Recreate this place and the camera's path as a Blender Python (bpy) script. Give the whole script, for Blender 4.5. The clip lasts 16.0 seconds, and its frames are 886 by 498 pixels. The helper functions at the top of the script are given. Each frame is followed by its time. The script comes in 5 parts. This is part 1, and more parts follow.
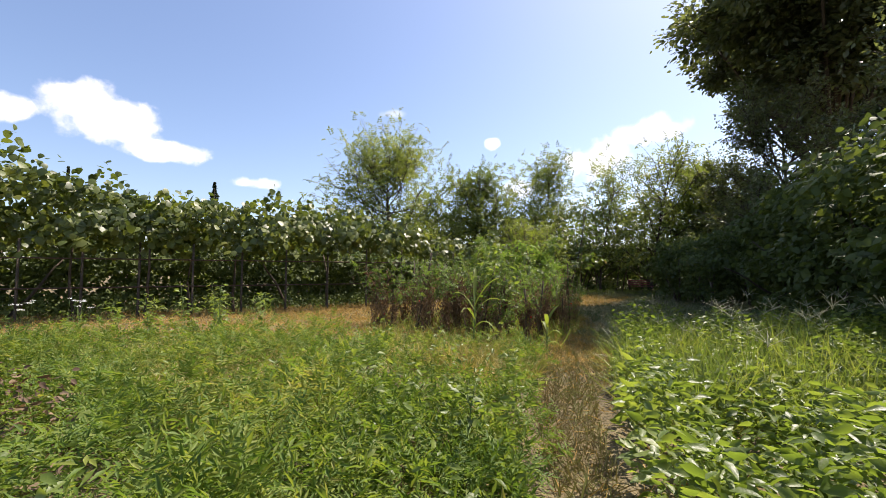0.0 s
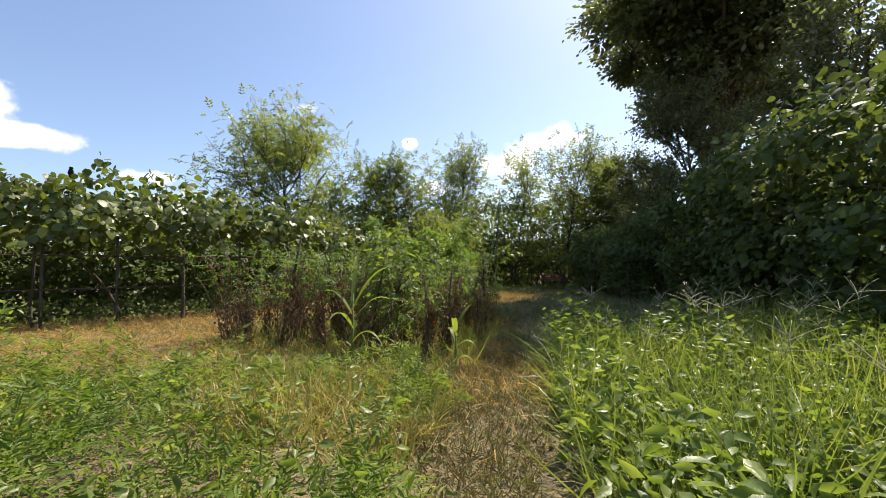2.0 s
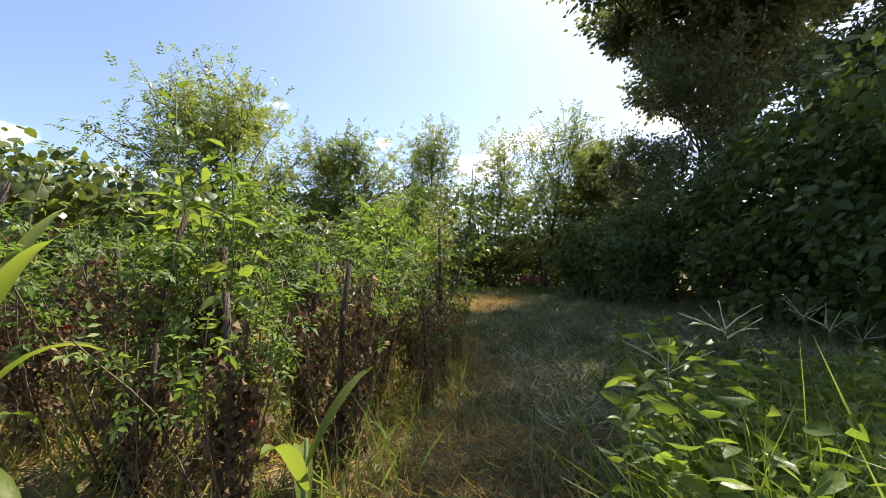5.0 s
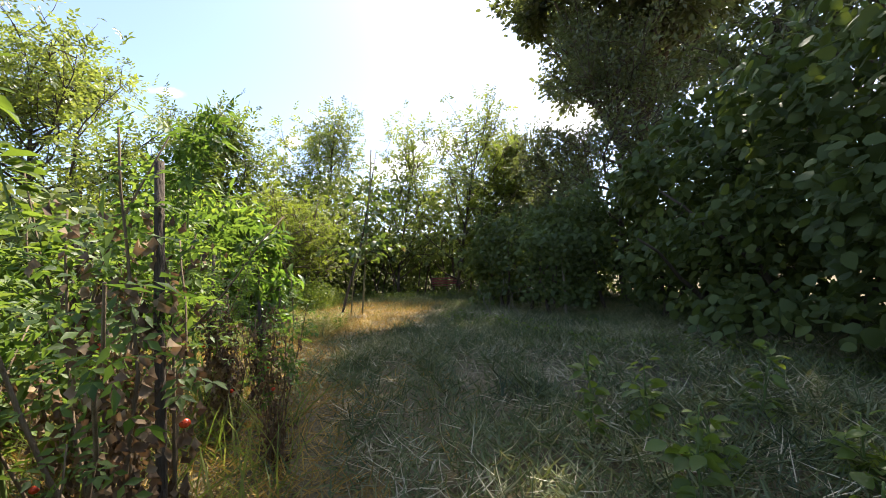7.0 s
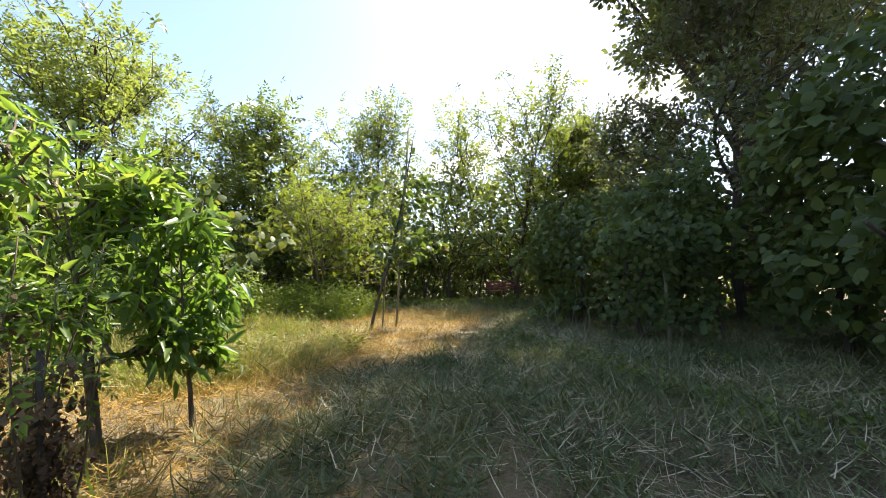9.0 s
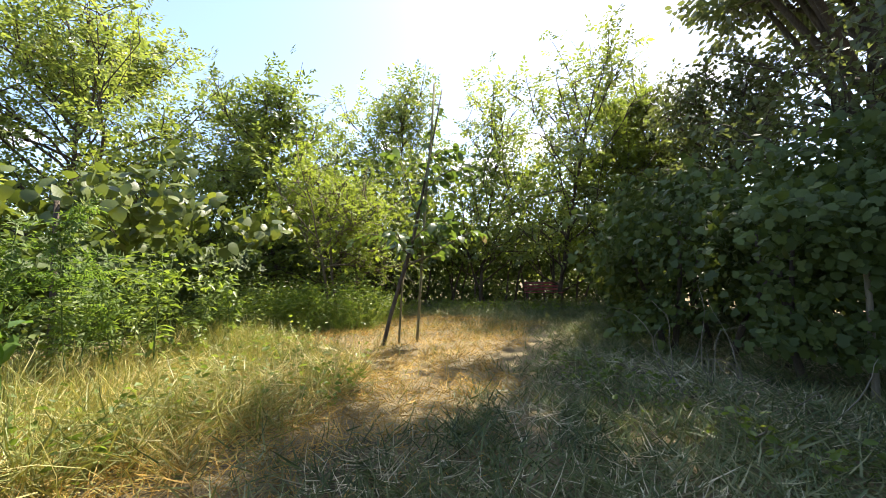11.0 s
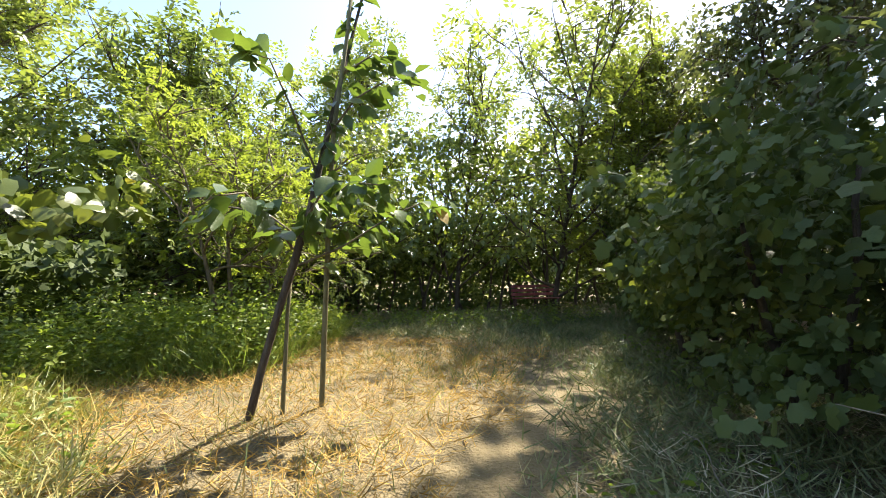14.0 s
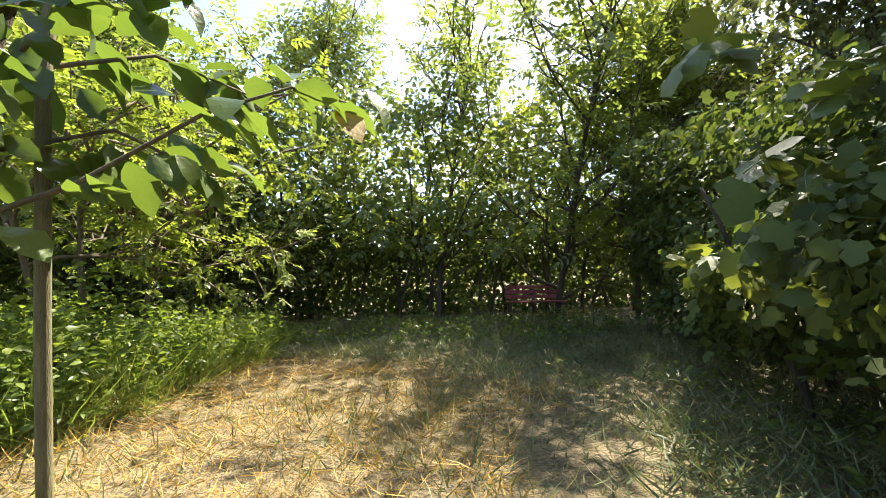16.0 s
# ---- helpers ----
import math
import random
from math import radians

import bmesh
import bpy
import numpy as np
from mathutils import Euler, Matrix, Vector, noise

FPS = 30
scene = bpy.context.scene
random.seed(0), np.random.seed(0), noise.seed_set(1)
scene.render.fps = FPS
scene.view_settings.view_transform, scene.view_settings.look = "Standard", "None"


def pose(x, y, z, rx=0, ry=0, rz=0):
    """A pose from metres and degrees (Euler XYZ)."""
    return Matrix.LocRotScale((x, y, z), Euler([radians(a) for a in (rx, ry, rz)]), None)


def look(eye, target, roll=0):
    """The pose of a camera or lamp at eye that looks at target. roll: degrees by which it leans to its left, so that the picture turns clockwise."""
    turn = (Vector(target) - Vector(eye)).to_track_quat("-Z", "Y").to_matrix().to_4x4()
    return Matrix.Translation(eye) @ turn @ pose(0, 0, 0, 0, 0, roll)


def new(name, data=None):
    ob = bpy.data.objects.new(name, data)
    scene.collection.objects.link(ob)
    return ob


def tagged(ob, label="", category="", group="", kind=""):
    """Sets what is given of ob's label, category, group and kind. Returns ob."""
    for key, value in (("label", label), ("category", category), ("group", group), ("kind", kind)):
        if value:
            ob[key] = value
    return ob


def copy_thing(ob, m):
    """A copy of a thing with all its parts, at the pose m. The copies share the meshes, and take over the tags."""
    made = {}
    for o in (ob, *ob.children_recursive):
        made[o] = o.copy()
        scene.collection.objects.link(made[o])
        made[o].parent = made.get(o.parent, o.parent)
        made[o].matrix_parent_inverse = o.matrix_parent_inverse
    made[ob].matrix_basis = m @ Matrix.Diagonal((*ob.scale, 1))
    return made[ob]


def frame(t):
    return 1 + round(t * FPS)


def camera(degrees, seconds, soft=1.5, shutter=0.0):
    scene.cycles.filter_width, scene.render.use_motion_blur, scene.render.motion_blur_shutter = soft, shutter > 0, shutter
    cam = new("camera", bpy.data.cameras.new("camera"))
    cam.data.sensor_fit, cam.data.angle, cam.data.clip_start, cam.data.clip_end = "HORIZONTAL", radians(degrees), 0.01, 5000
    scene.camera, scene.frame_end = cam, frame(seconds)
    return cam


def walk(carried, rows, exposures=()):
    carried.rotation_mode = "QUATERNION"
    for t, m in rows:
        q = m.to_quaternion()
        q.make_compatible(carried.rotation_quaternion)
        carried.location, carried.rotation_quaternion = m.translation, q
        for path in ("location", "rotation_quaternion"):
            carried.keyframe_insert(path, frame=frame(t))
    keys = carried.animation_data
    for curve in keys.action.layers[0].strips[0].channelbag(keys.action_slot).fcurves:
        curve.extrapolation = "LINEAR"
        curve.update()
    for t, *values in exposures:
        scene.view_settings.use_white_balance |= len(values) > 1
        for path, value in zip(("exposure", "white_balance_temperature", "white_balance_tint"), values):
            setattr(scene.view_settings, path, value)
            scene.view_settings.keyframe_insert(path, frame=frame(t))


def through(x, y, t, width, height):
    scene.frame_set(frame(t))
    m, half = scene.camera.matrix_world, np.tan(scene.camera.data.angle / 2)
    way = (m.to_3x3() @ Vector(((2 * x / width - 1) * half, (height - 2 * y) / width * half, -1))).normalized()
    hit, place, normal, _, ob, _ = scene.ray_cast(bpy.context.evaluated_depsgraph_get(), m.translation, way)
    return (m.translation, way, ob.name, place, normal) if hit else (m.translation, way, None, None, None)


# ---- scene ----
cam = camera(94.9, 16.0, soft=0.9)
METRES, EYE, TILT, LEAN, TURN = 18.5, 1.32, 3.3, 0.0, 0.0
ROWS = [
    (0.0, 0.0, 0.0, 0.0, -0.0, 0.0, -0.0),
    (0.5, 0.0052, 0.0316, -0.0057, -2.78, -0.09, 0.18),
    (1.0, 0.0111, 0.0592, -0.0098, -6.21, 0.01, 0.18),
    (1.5, 0.0218, 0.0884, -0.0121, -10.21, 0.08, 0.28),
    (2.0, 0.0358, 0.1185, -0.0153, -11.48, -0.09, 0.38),
    (2.5, 0.0487, 0.1449, -0.0156, -11.87, 0.13, 0.19),
    (3.0, 0.0598, 0.1764, -0.0177, -12.49, -0.06, 0.17),
    (3.5, 0.0705, 0.2068, -0.0218, -13.12, -0.06, 0.13),
    (6.0, 0.1269, 0.3549, -0.0324, -21.41, 0.21, 0.31),
    (6.5, 0.1455, 0.3835, -0.0338, -26.77, 0.3, 0.35),
    (7.0, 0.1678, 0.4127, -0.0352, -27.05, 0.33, 0.44),
    (7.5, 0.1849, 0.4387, -0.0382, -26.94, 0.37, 0.27),
    (8.0, 0.1998, 0.4632, -0.037, -26.67, 0.51, 0.36),
    (8.5, 0.2175, 0.4903, -0.0385, -24.31, 0.3, 0.39),
    (9.0, 0.2315, 0.5154, -0.038, -18.6, 0.59, 0.23),
    (11.5, 0.2677, 0.6629, -0.0446, -14.72, 0.27, -0.12),
    (12.0, 0.2751, 0.6895, -0.0461, -15.41, 0.29, 0.13),
    (12.5, 0.292, 0.7189, -0.0461, -15.7, 0.26, 0.27),
    (13.0, 0.3046, 0.7451, -0.0486, -16.08, 0.25, 0.23),
    (13.5, 0.318, 0.7689, -0.049, -16.66, 0.36, 0.27),
    (14.0, 0.3366, 0.7946, -0.0498, -16.92, 0.28, 0.37),
    (14.5, 0.3501, 0.8206, -0.053, -17.08, 0.21, 0.14),
    (15.0, 0.3607, 0.8511, -0.0541, -17.47, 0.32, 0.12),
    (15.5, 0.3744, 0.8783, -0.06, -17.78, 0.14, 0.27),
    (16.0, 0.3903, 0.9067, -0.0598, -17.93, 0.3, 0.26),
]
EXPOSURES = [(0.0, 0.95, 6500, 18), (3.5, 0.93, 6500, 11), (6.0, 1.45, 6500, 15), (9.0, 1.84, 6500, 15), (12.0, 1.90, 6500, 12), (16.0, 2.22, 6500, 12)]
walk(cam, [(t, pose(0, 0, EYE, TILT, LEAN, TURN) @ pose(METRES * x, METRES * y, METRES * z, 90 + pitch, roll, yaw)) for t, x, y, z, yaw, pitch, roll in ROWS],
     exposures=EXPOSURES)

# ---- light: a high summer sun ahead and to the right, blue sky with a few fair-weather clouds ----
SUN_EL, SUN_AZ = radians(56), radians(55)   # azimuth from +y towards +x
SUN_DIR = Vector((math.sin(SUN_AZ) * math.cos(SUN_EL), math.cos(SUN_AZ) * math.cos(SUN_EL), math.sin(SUN_EL)))
sun = new("sun", bpy.data.lights.new("sun", "SUN"))
sun.data.energy, sun.data.angle, sun.data.color = 5.0, radians(0.55), (1.0, 0.93, 0.80)
sun.matrix_world = look(SUN_DIR * 100, (0, 0, 0))

world = bpy.data.worlds.new("summer_sky")
scene.world = world
world.use_nodes = True
wn, wl = world.node_tree.nodes, world.node_tree.links
wn.clear()
w_out, w_bg, w_sky = wn.new("ShaderNodeOutputWorld"), wn.new("ShaderNodeBackground"), wn.new("ShaderNodeTexSky")
w_sky.sky_type, w_sky.sun_disc = "NISHITA", False
w_sky.sun_elevation, w_sky.sun_rotation = SUN_EL, SUN_AZ
w_sky.air_density, w_sky.dust_density, w_sky.ozone_density = 1.0, 1.2, 1.5
w_bg.inputs[1].default_value = 0.108
w_geo = wn.new("ShaderNodeTexCoord")


def wmath(op, a, b=None, c=None):
    n = wn.new("ShaderNodeMath")
    n.operation = op
    for k, v in enumerate((a, b, c)):
        if v is None:
            continue
        if isinstance(v, (int, float)):
            n.inputs[k].default_value = v
        else:
            wl.new(v, n.inputs[k])
    return n.outputs[0]


w_noise = wn.new("ShaderNodeTexNoise")
w_noise.inputs["Scale"].default_value, w_noise.inputs["Detail"].default_value = 14.0, 7.0
wl.new(w_geo.outputs["Generated"], w_noise.inputs["Vector"])
cover = None
# clouds: azimuth, elevation, half width, half height in degrees, density
for az, el, hw, hh, dens in ((-40.5, 17.0, 5.0, 2.6, 1.0), (-35.0, 13.8, 3.2, 1.3, 0.9), (-47.5, 15.5, 2.0, 1.7, 1.0), (-26.0, 11.3, 2.8, 0.9, 0.75),
                             (7.0, 17.6, 0.9, 0.8, 0.8), (21.5, 14.5, 4.2, 3.0, 0.8), (27, 17.5, 4, 1.8, 0.65), (-7, 21.5, 1.8, 0.8, 0.35),
                             (11, 11.5, 3, 1.4, 0.6), (47, 20, 6, 3.5, 0.8), (70, 16, 7, 3, 0.9), (120, 20, 9, 4, 0.9), (170, 15, 10, 4, 0.9),
                             (-90, 18, 9, 4, 0.9), (-130, 22, 9, 4, 0.9)):
    a, e = radians(az), radians(el)
    fwd = Vector((math.sin(a) * math.cos(e), math.cos(a) * math.cos(e), math.sin(e)))
    side = Vector((math.cos(a), -math.sin(a), 0))
    up = side.cross(fwd)
    terms = []
    for axis, half in ((side, hw), (up, hh)):
        d = wn.new("ShaderNodeVectorMath")
        d.operation = "DOT_PRODUCT"
        wl.new(w_geo.outputs["Generated"], d.inputs[0])
        d.inputs[1].default_value = axis
        q = wmath("DIVIDE", d.outputs["Value"], radians(half))
        terms.append(wmath("MULTIPLY", q, q))
    f = wn.new("ShaderNodeVectorMath")
    f.operation = "DOT_PRODUCT"
    wl.new(w_geo.outputs["Generated"], f.inputs[0])
    f.inputs[1].default_value = fwd
    front = wmath("GREATER_THAN", f.outputs["Value"], 0.5)
    r = wmath("SQRT", wmath("ADD", terms[0], terms[1]))
    body = wmath("SUBTRACT", 1.35, r)
    edge = wmath("MULTIPLY_ADD", wmath("SUBTRACT", w_noise.outputs["Fac"], 0.5), 2.6, body)
    soft = wn.new("ShaderNodeMapRange")
    soft.interpolation_type = "SMOOTHSTEP"
    soft.inputs[1].default_value, soft.inputs[2].default_value = 0.25, 0.8
    wl.new(edge, soft.inputs[0])
    one = wmath("MULTIPLY", wmath("MULTIPLY", soft.outputs[0], front), dens)
    cover = one if cover is None else wmath("MAXIMUM", cover, one)
w_mix = wn.new("ShaderNodeMix")
w_mix.data_type = "RGBA"
wl.new(cover, w_mix.inputs["Factor"])
wl.new(w_sky.outputs[0], w_mix.inputs["A"])
w_mix.inputs["B"].default_value = (7.2, 7.2, 7.5, 1)
wl.new(w_mix.outputs["Result"], w_bg.inputs[0])
wl.new(w_bg.outputs[0], w_out.inputs[0])


# ---- materials ----
def shader(name):
    m = bpy.data.materials.new(name)
    m.use_nodes = True
    n, l = m.node_tree.nodes, m.node_tree.links
    n.clear()
    return m, n, l, n.new("ShaderNodeOutputMaterial")


def ramp(n, stops):
    r = n.new("ShaderNodeValToRGB")
    els = r.color_ramp.elements
    els[0].position, els[0].color = stops[0][0], (*stops[0][1], 1)
    els[1].position, els[1].color = stops[-1][0], (*stops[-1][1], 1)
    for p, c in stops[1:-1]:
        els.new(p).color = (*c, 1)
    return r


def leaf_material(name, stops, through=0.35, rough=0.42, spec=0.5, patch=0.6, glow=(1.5, 1.5, 0.72)):
    """Leaf skin: colour varies leaf by leaf and in patches; part of the light passes through, yellower."""
    m, n, l, out = shader(name)
    geo, tex, pos = n.new("ShaderNodeNewGeometry"), n.new("ShaderNodeTexNoise"), n.new("ShaderNodeTexCoord")
    info = n.new("ShaderNodeObjectInfo")
    tex.inputs["Scale"].default_value, tex.inputs["Detail"].default_value = patch, 3
    l.new(geo.outputs["Position"], tex.inputs["Vector"])
    add = n.new("ShaderNodeMath")
    add.operation = "MULTIPLY_ADD"
    l.new(geo.outputs["Random Per Island"], add.inputs[0])
    add.inputs[1].default_value = 0.55
    shift = n.new("ShaderNodeMath")
    shift.operation = "MULTIPLY_ADD"
    l.new(tex.outputs["Fac"], shift.inputs[0])
    shift.inputs[1].default_value, shift.inputs[2].default_value = 1.3, -0.46
    obr = n.new("ShaderNodeMath")
    obr.operation = "MULTIPLY_ADD"
    l.new(info.outputs["Random"], obr.inputs[0])
    obr.inputs[1].default_value = 0.14
    l.new(shift.outputs[0], obr.inputs[2])
    l.new(obr.outputs[0], add.inputs[2])
    r = ramp(n, stops)
    l.new(add.outputs[0], r.inputs[0])
    p, t, mix = n.new("ShaderNodeBsdfPrincipled"), n.new("ShaderNodeBsdfTranslucent"), n.new("ShaderNodeMixShader")
    l.new(r.outputs[0], p.inputs["Base Color"])
    p.inputs["Roughness"].default_value, p.inputs["Specular IOR Level"].default_value = rough, spec
    fine = n.new("ShaderNodeTexNoise")
    fine.inputs["Scale"].default_value = 60
    l.new(geo.outputs["Position"], fine.inputs["Vector"])
    b = n.new("ShaderNodeBump")
    b.inputs["Strength"].default_value, b.inputs["Distance"].default_value = 0.25, 0.01
    l.new(fine.outputs["Fac"], b.inputs["Height"])
    l.new(b.outputs[0], p.inputs["Normal"])
    tint = n.new("ShaderNodeMix")
    tint.data_type, tint.blend_type = "RGBA", "MULTIPLY"
    tint.inputs["Factor"].default_value = 1
    l.new(r.outputs[0], tint.inputs["A"])
    tint.inputs["B"].default_value = (*glow, 1)
    l.new(tint.outputs["Result"], t.inputs[0])
    mix.inputs[0].default_value = through
    l.new(p.outputs[0], mix.inputs[1])
    l.new(t.outputs[0], mix.inputs[2])
    l.new(mix.outputs[0], out.inputs[0])
    return m


def rough_material(name, stops, scale=6.0, rough=0.85, bump=0.5, stretch=(1, 1, 1), spec=0.2, metal=0.0, islands=0.0):
    m, n, l, out = shader(name)
    p, co, mp = n.new("ShaderNodeBsdfPrincipled"), n.new("ShaderNodeNewGeometry"), n.new("ShaderNodeMapping")
    a, c = n.new("ShaderNodeTexNoise"), n.new("ShaderNodeTexNoise")
    mp.inputs["Scale"].default_value = stretch
    l.new(co.outputs["Position"], mp.inputs["Vector"])
    for tex, sc in ((a, scale), (c, scale * 9)):
        tex.inputs["Scale"].default_value, tex.inputs["Detail"].default_value = sc, 5
        l.new(mp.outputs[0], tex.inputs["Vector"])
    mix = n.new("ShaderNodeMath")
    mix.operation = "MULTIPLY_ADD"
    l.new(c.outputs["Fac"], mix.inputs[0])
    mix.inputs[1].default_value = 0.5
    half = n.new("ShaderNodeMath")
    half.operation = "MULTIPLY_ADD"
    l.new(a.outputs["Fac"], half.inputs[0])
    half.inputs[1].default_value, half.inputs[2].default_value = 1.0, -0.25 - islands / 2
    isl = n.new("ShaderNodeMath")
    isl.operation = "MULTIPLY_ADD"
    l.new(co.outputs["Random Per Island"], isl.inputs[0])
    isl.inputs[1].default_value = islands
    l.new(half.outputs[0], isl.inputs[2])
    l.new(isl.outputs[0], mix.inputs[2])
    r = ramp(n, stops)
    l.new(mix.outputs[0], r.inputs[0])
    l.new(r.outputs[0], p.inputs["Base Color"])
    p.inputs["Roughness"].default_value, p.inputs["Specular IOR Level"].default_value = rough, spec
    p.inputs["Metallic"].default_value = metal
    b = n.new("ShaderNodeBump")
    b.inputs["Strength"].default_value, b.inputs["Distance"].default_value = bump, 0.02
    l.new(c.outputs["Fac"], b.inputs["Height"])
    l.new(b.outputs[0], p.inputs["Normal"])
    l.new(p.outputs[0], out.inputs[0])
    return m


M_VINE = leaf_material("vine_leaf", [(0.0, (0.05, 0.07, 0.018)), (0.5, (0.105, 0.135, 0.030)), (0.85, (0.18, 0.20, 0.045)), (1.0, (0.27, 0.235, 0.055))], 0.36, 0.42, 0.5)
# dimmer copy of the vine leaf, with shade put into its colour
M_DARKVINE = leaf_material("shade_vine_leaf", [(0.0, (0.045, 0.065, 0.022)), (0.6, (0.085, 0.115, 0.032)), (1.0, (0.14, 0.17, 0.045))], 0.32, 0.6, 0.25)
M_WALNUT = leaf_material("walnut_leaf", [(0.0, (0.07, 0.10, 0.028)), (0.5, (0.14, 0.18, 0.046)), (1.0, (0.24, 0.265, 0.075))], 0.52, 0.32, 0.65, 0.35, glow=(1.5, 1.48, 0.78))
M_OAK = leaf_material("oak_leaf", [(0.0, (0.058, 0.070, 0.034)), (1.0, (0.135, 0.155, 0.068))], 0.45, 0.38, 0.55)
M_LOCUST = leaf_material("yellow_green_leaf", [(0.0, (0.11, 0.15, 0.03)), (1.0, (0.22, 0.26, 0.055))], 0.5, 0.5, 0.3)
M_BUSH = leaf_material("bush_leaf", [(0.0, (0.07, 0.095, 0.02)), (0.5, (0.135, 0.175, 0.034)), (1.0, (0.22, 0.24, 0.055))], 0.45, 0.34, 0.6)
M_SAPLING = leaf_material("sapling_leaf", [(0.0, (0.055, 0.09, 0.022)), (0.6, (0.10, 0.145, 0.033)), (1.0, (0.18, 0.205, 0.05))], 0.45, 0.34, 0.6)
M_PEACH = leaf_material("peach_leaf", [(0.0, (0.07, 0.13, 0.026)), (0.6, (0.12, 0.20, 0.04)), (1.0, (0.20, 0.25, 0.05))], 0.55, 0.38, 0.5)
M_YELLOWED = leaf_material("yellowed_leaf", [(0.0, (0.30, 0.19, 0.04)), (1.0, (0.42, 0.31, 0.07))], 0.35, 0.5, 0.3, glow=(1.2, 1.0, 0.5))
M_WEED = leaf_material("weed_leaf", [(0.0, (0.075, 0.11, 0.02)), (0.5, (0.13, 0.185, 0.036)), (1.0, (0.23, 0.27, 0.06))], 0.5, 0.42, 0.45, 1.1)
M_FEATHER = leaf_material("feathery_weed", [(0.0, (0.05, 0.095, 0.02)), (0.45, (0.115, 0.18, 0.03)), (0.8, (0.20, 0.235, 0.045)), (1.0, (0.30, 0.27, 0.07))], 0.45, 0.55, 0.25, 0.9)
M_GRASS = leaf_material("green_grass", [(0.0, (0.08, 0.125, 0.028)), (0.5, (0.15, 0.20, 0.045)), (1.0, (0.27, 0.27, 0.08))], 0.48, 0.45, 0.4, 1.4)
M_ROUGH = leaf_material("rough_grass", [(0.0, (0.10, 0.13, 0.03)), (0.45, (0.22, 0.23, 0.065)), (0.75, (0.38, 0.33, 0.12)), (1.0, (0.55, 0.45, 0.21))], 0.3, 0.5, 0.35, 1.1, glow=(1.25, 1.15, 0.55))
M_TRODDEN = leaf_material("trodden_grass", [(0.0, (0.07, 0.06, 0.028)), (0.5, (0.17, 0.14, 0.06)), (0.8, (0.16, 0.18, 0.055)), (1.0, (0.36, 0.28, 0.13))], 0.2, 0.6, 0.25, 1.6, glow=(1.2, 1.1, 0.6))
M_STALK = leaf_material("pale_stalk", [(0.0, (0.28, 0.24, 0.13)), (1.0, (0.62, 0.55, 0.36))], 0.15, 0.55, 0.3, 1.8, glow=(1.1, 1.0, 0.7))
M_STRAW = leaf_material("dry_straw", [(0.0, (0.13, 0.085, 0.032)), (0.5, (0.34, 0.215, 0.05)), (1.0, (0.49, 0.335, 0.085))], 0.25, 0.6, 0.25, 1.8, glow=(1.1, 1.0, 0.7))
M_MOWN = leaf_material("mown_grass", [(0.0, (0.035, 0.055, 0.02)), (0.5, (0.125, 0.155, 0.055)), (0.8, (0.24, 0.24, 0.11)), (1.0, (0.52, 0.46, 0.26))], 0.25, 0.5, 0.35, 0.8, glow=(1.2, 1.1, 0.6))
M_DEAD = leaf_material("withered_leaf", [(0.0, (0.055, 0.037, 0.026)), (0.5, (0.14, 0.095, 0.058)), (1.0, (0.34, 0.255, 0.15))], 0.25, 0.7, 0.2, 2.0, glow=(1.2, 0.9, 0.6))
M_TOMATO_LEAF = leaf_material("tomato_leaf", [(0.0, (0.05, 0.09, 0.02)), (0.5, (0.10, 0.16, 0.035)), (1.0, (0.19, 0.24, 0.06))], 0.5, 0.5, 0.3, 1.2)
M_CONIFER = leaf_material("conifer_needle", [(0.0, (0.018, 0.034, 0.016)), (1.0, (0.045, 0.065, 0.028))], 0.1, 0.5, 0.3)
M_BARK = rough_material("bark", [(0.0, (0.035, 0.026, 0.019)), (0.5, (0.085, 0.066, 0.048)), (1.0, (0.17, 0.14, 0.105))], 7, 0.9, 0.8, (3, 3, 0.6))
M_YOUNGBARK = rough_material("young_bark", [(0.0, (0.075, 0.055, 0.035)), (0.5, (0.14, 0.11, 0.07)), (1.0, (0.25, 0.21, 0.14))], 9, 0.8, 0.5, (3, 3, 0.6))
M_STAKE = rough_material("weathered_stake", [(0.0, (0.075, 0.070, 0.035)), (0.5, (0.16, 0.145, 0.075)), (1.0, (0.28, 0.25, 0.15))], 8, 0.85, 0.6, (4, 4, 0.4))
M_STEM = rough_material("dry_stem", [(0.0, (0.06, 0.04, 0.024)), (0.5, (0.15, 0.11, 0.065)), (1.0, (0.30, 0.235, 0.15))], 9, 0.85, 0.4, (4, 4, 0.5))
M_GREENSTEM = rough_material("green_stem", [(0.0, (0.06, 0.10, 0.025)), (1.0, (0.16, 0.21, 0.065))], 9, 0.6, 0.2)
M_SPIKE = rough_material("pale_seed_spike", [(0.0, (0.25, 0.25, 0.14)), (1.0, (0.48, 0.45, 0.30))], 9, 0.7, 0.1)
M_DEADWOOD = rough_material("pale_dead_wood", [(0.0, (0.11, 0.09, 0.065)), (0.5, (0.21, 0.18, 0.13)), (1.0, (0.34, 0.31, 0.24))], 9, 0.85, 0.4, (4, 4, 0.6))
M_IRON = rough_material("rusty_pipe", [(0.0, (0.035, 0.025, 0.02)), (0.5, (0.09, 0.06, 0.045)), (1.0, (0.17, 0.11, 0.08))], 12, 0.75, 0.3, metal=0.3)
M_RED = rough_material("faded_red_paint", [(0.0, (0.11, 0.03, 0.03)), (0.5, (0.24, 0.065, 0.06)), (1.0, (0.36, 0.16, 0.14))], 9, 0.55, 0.2)
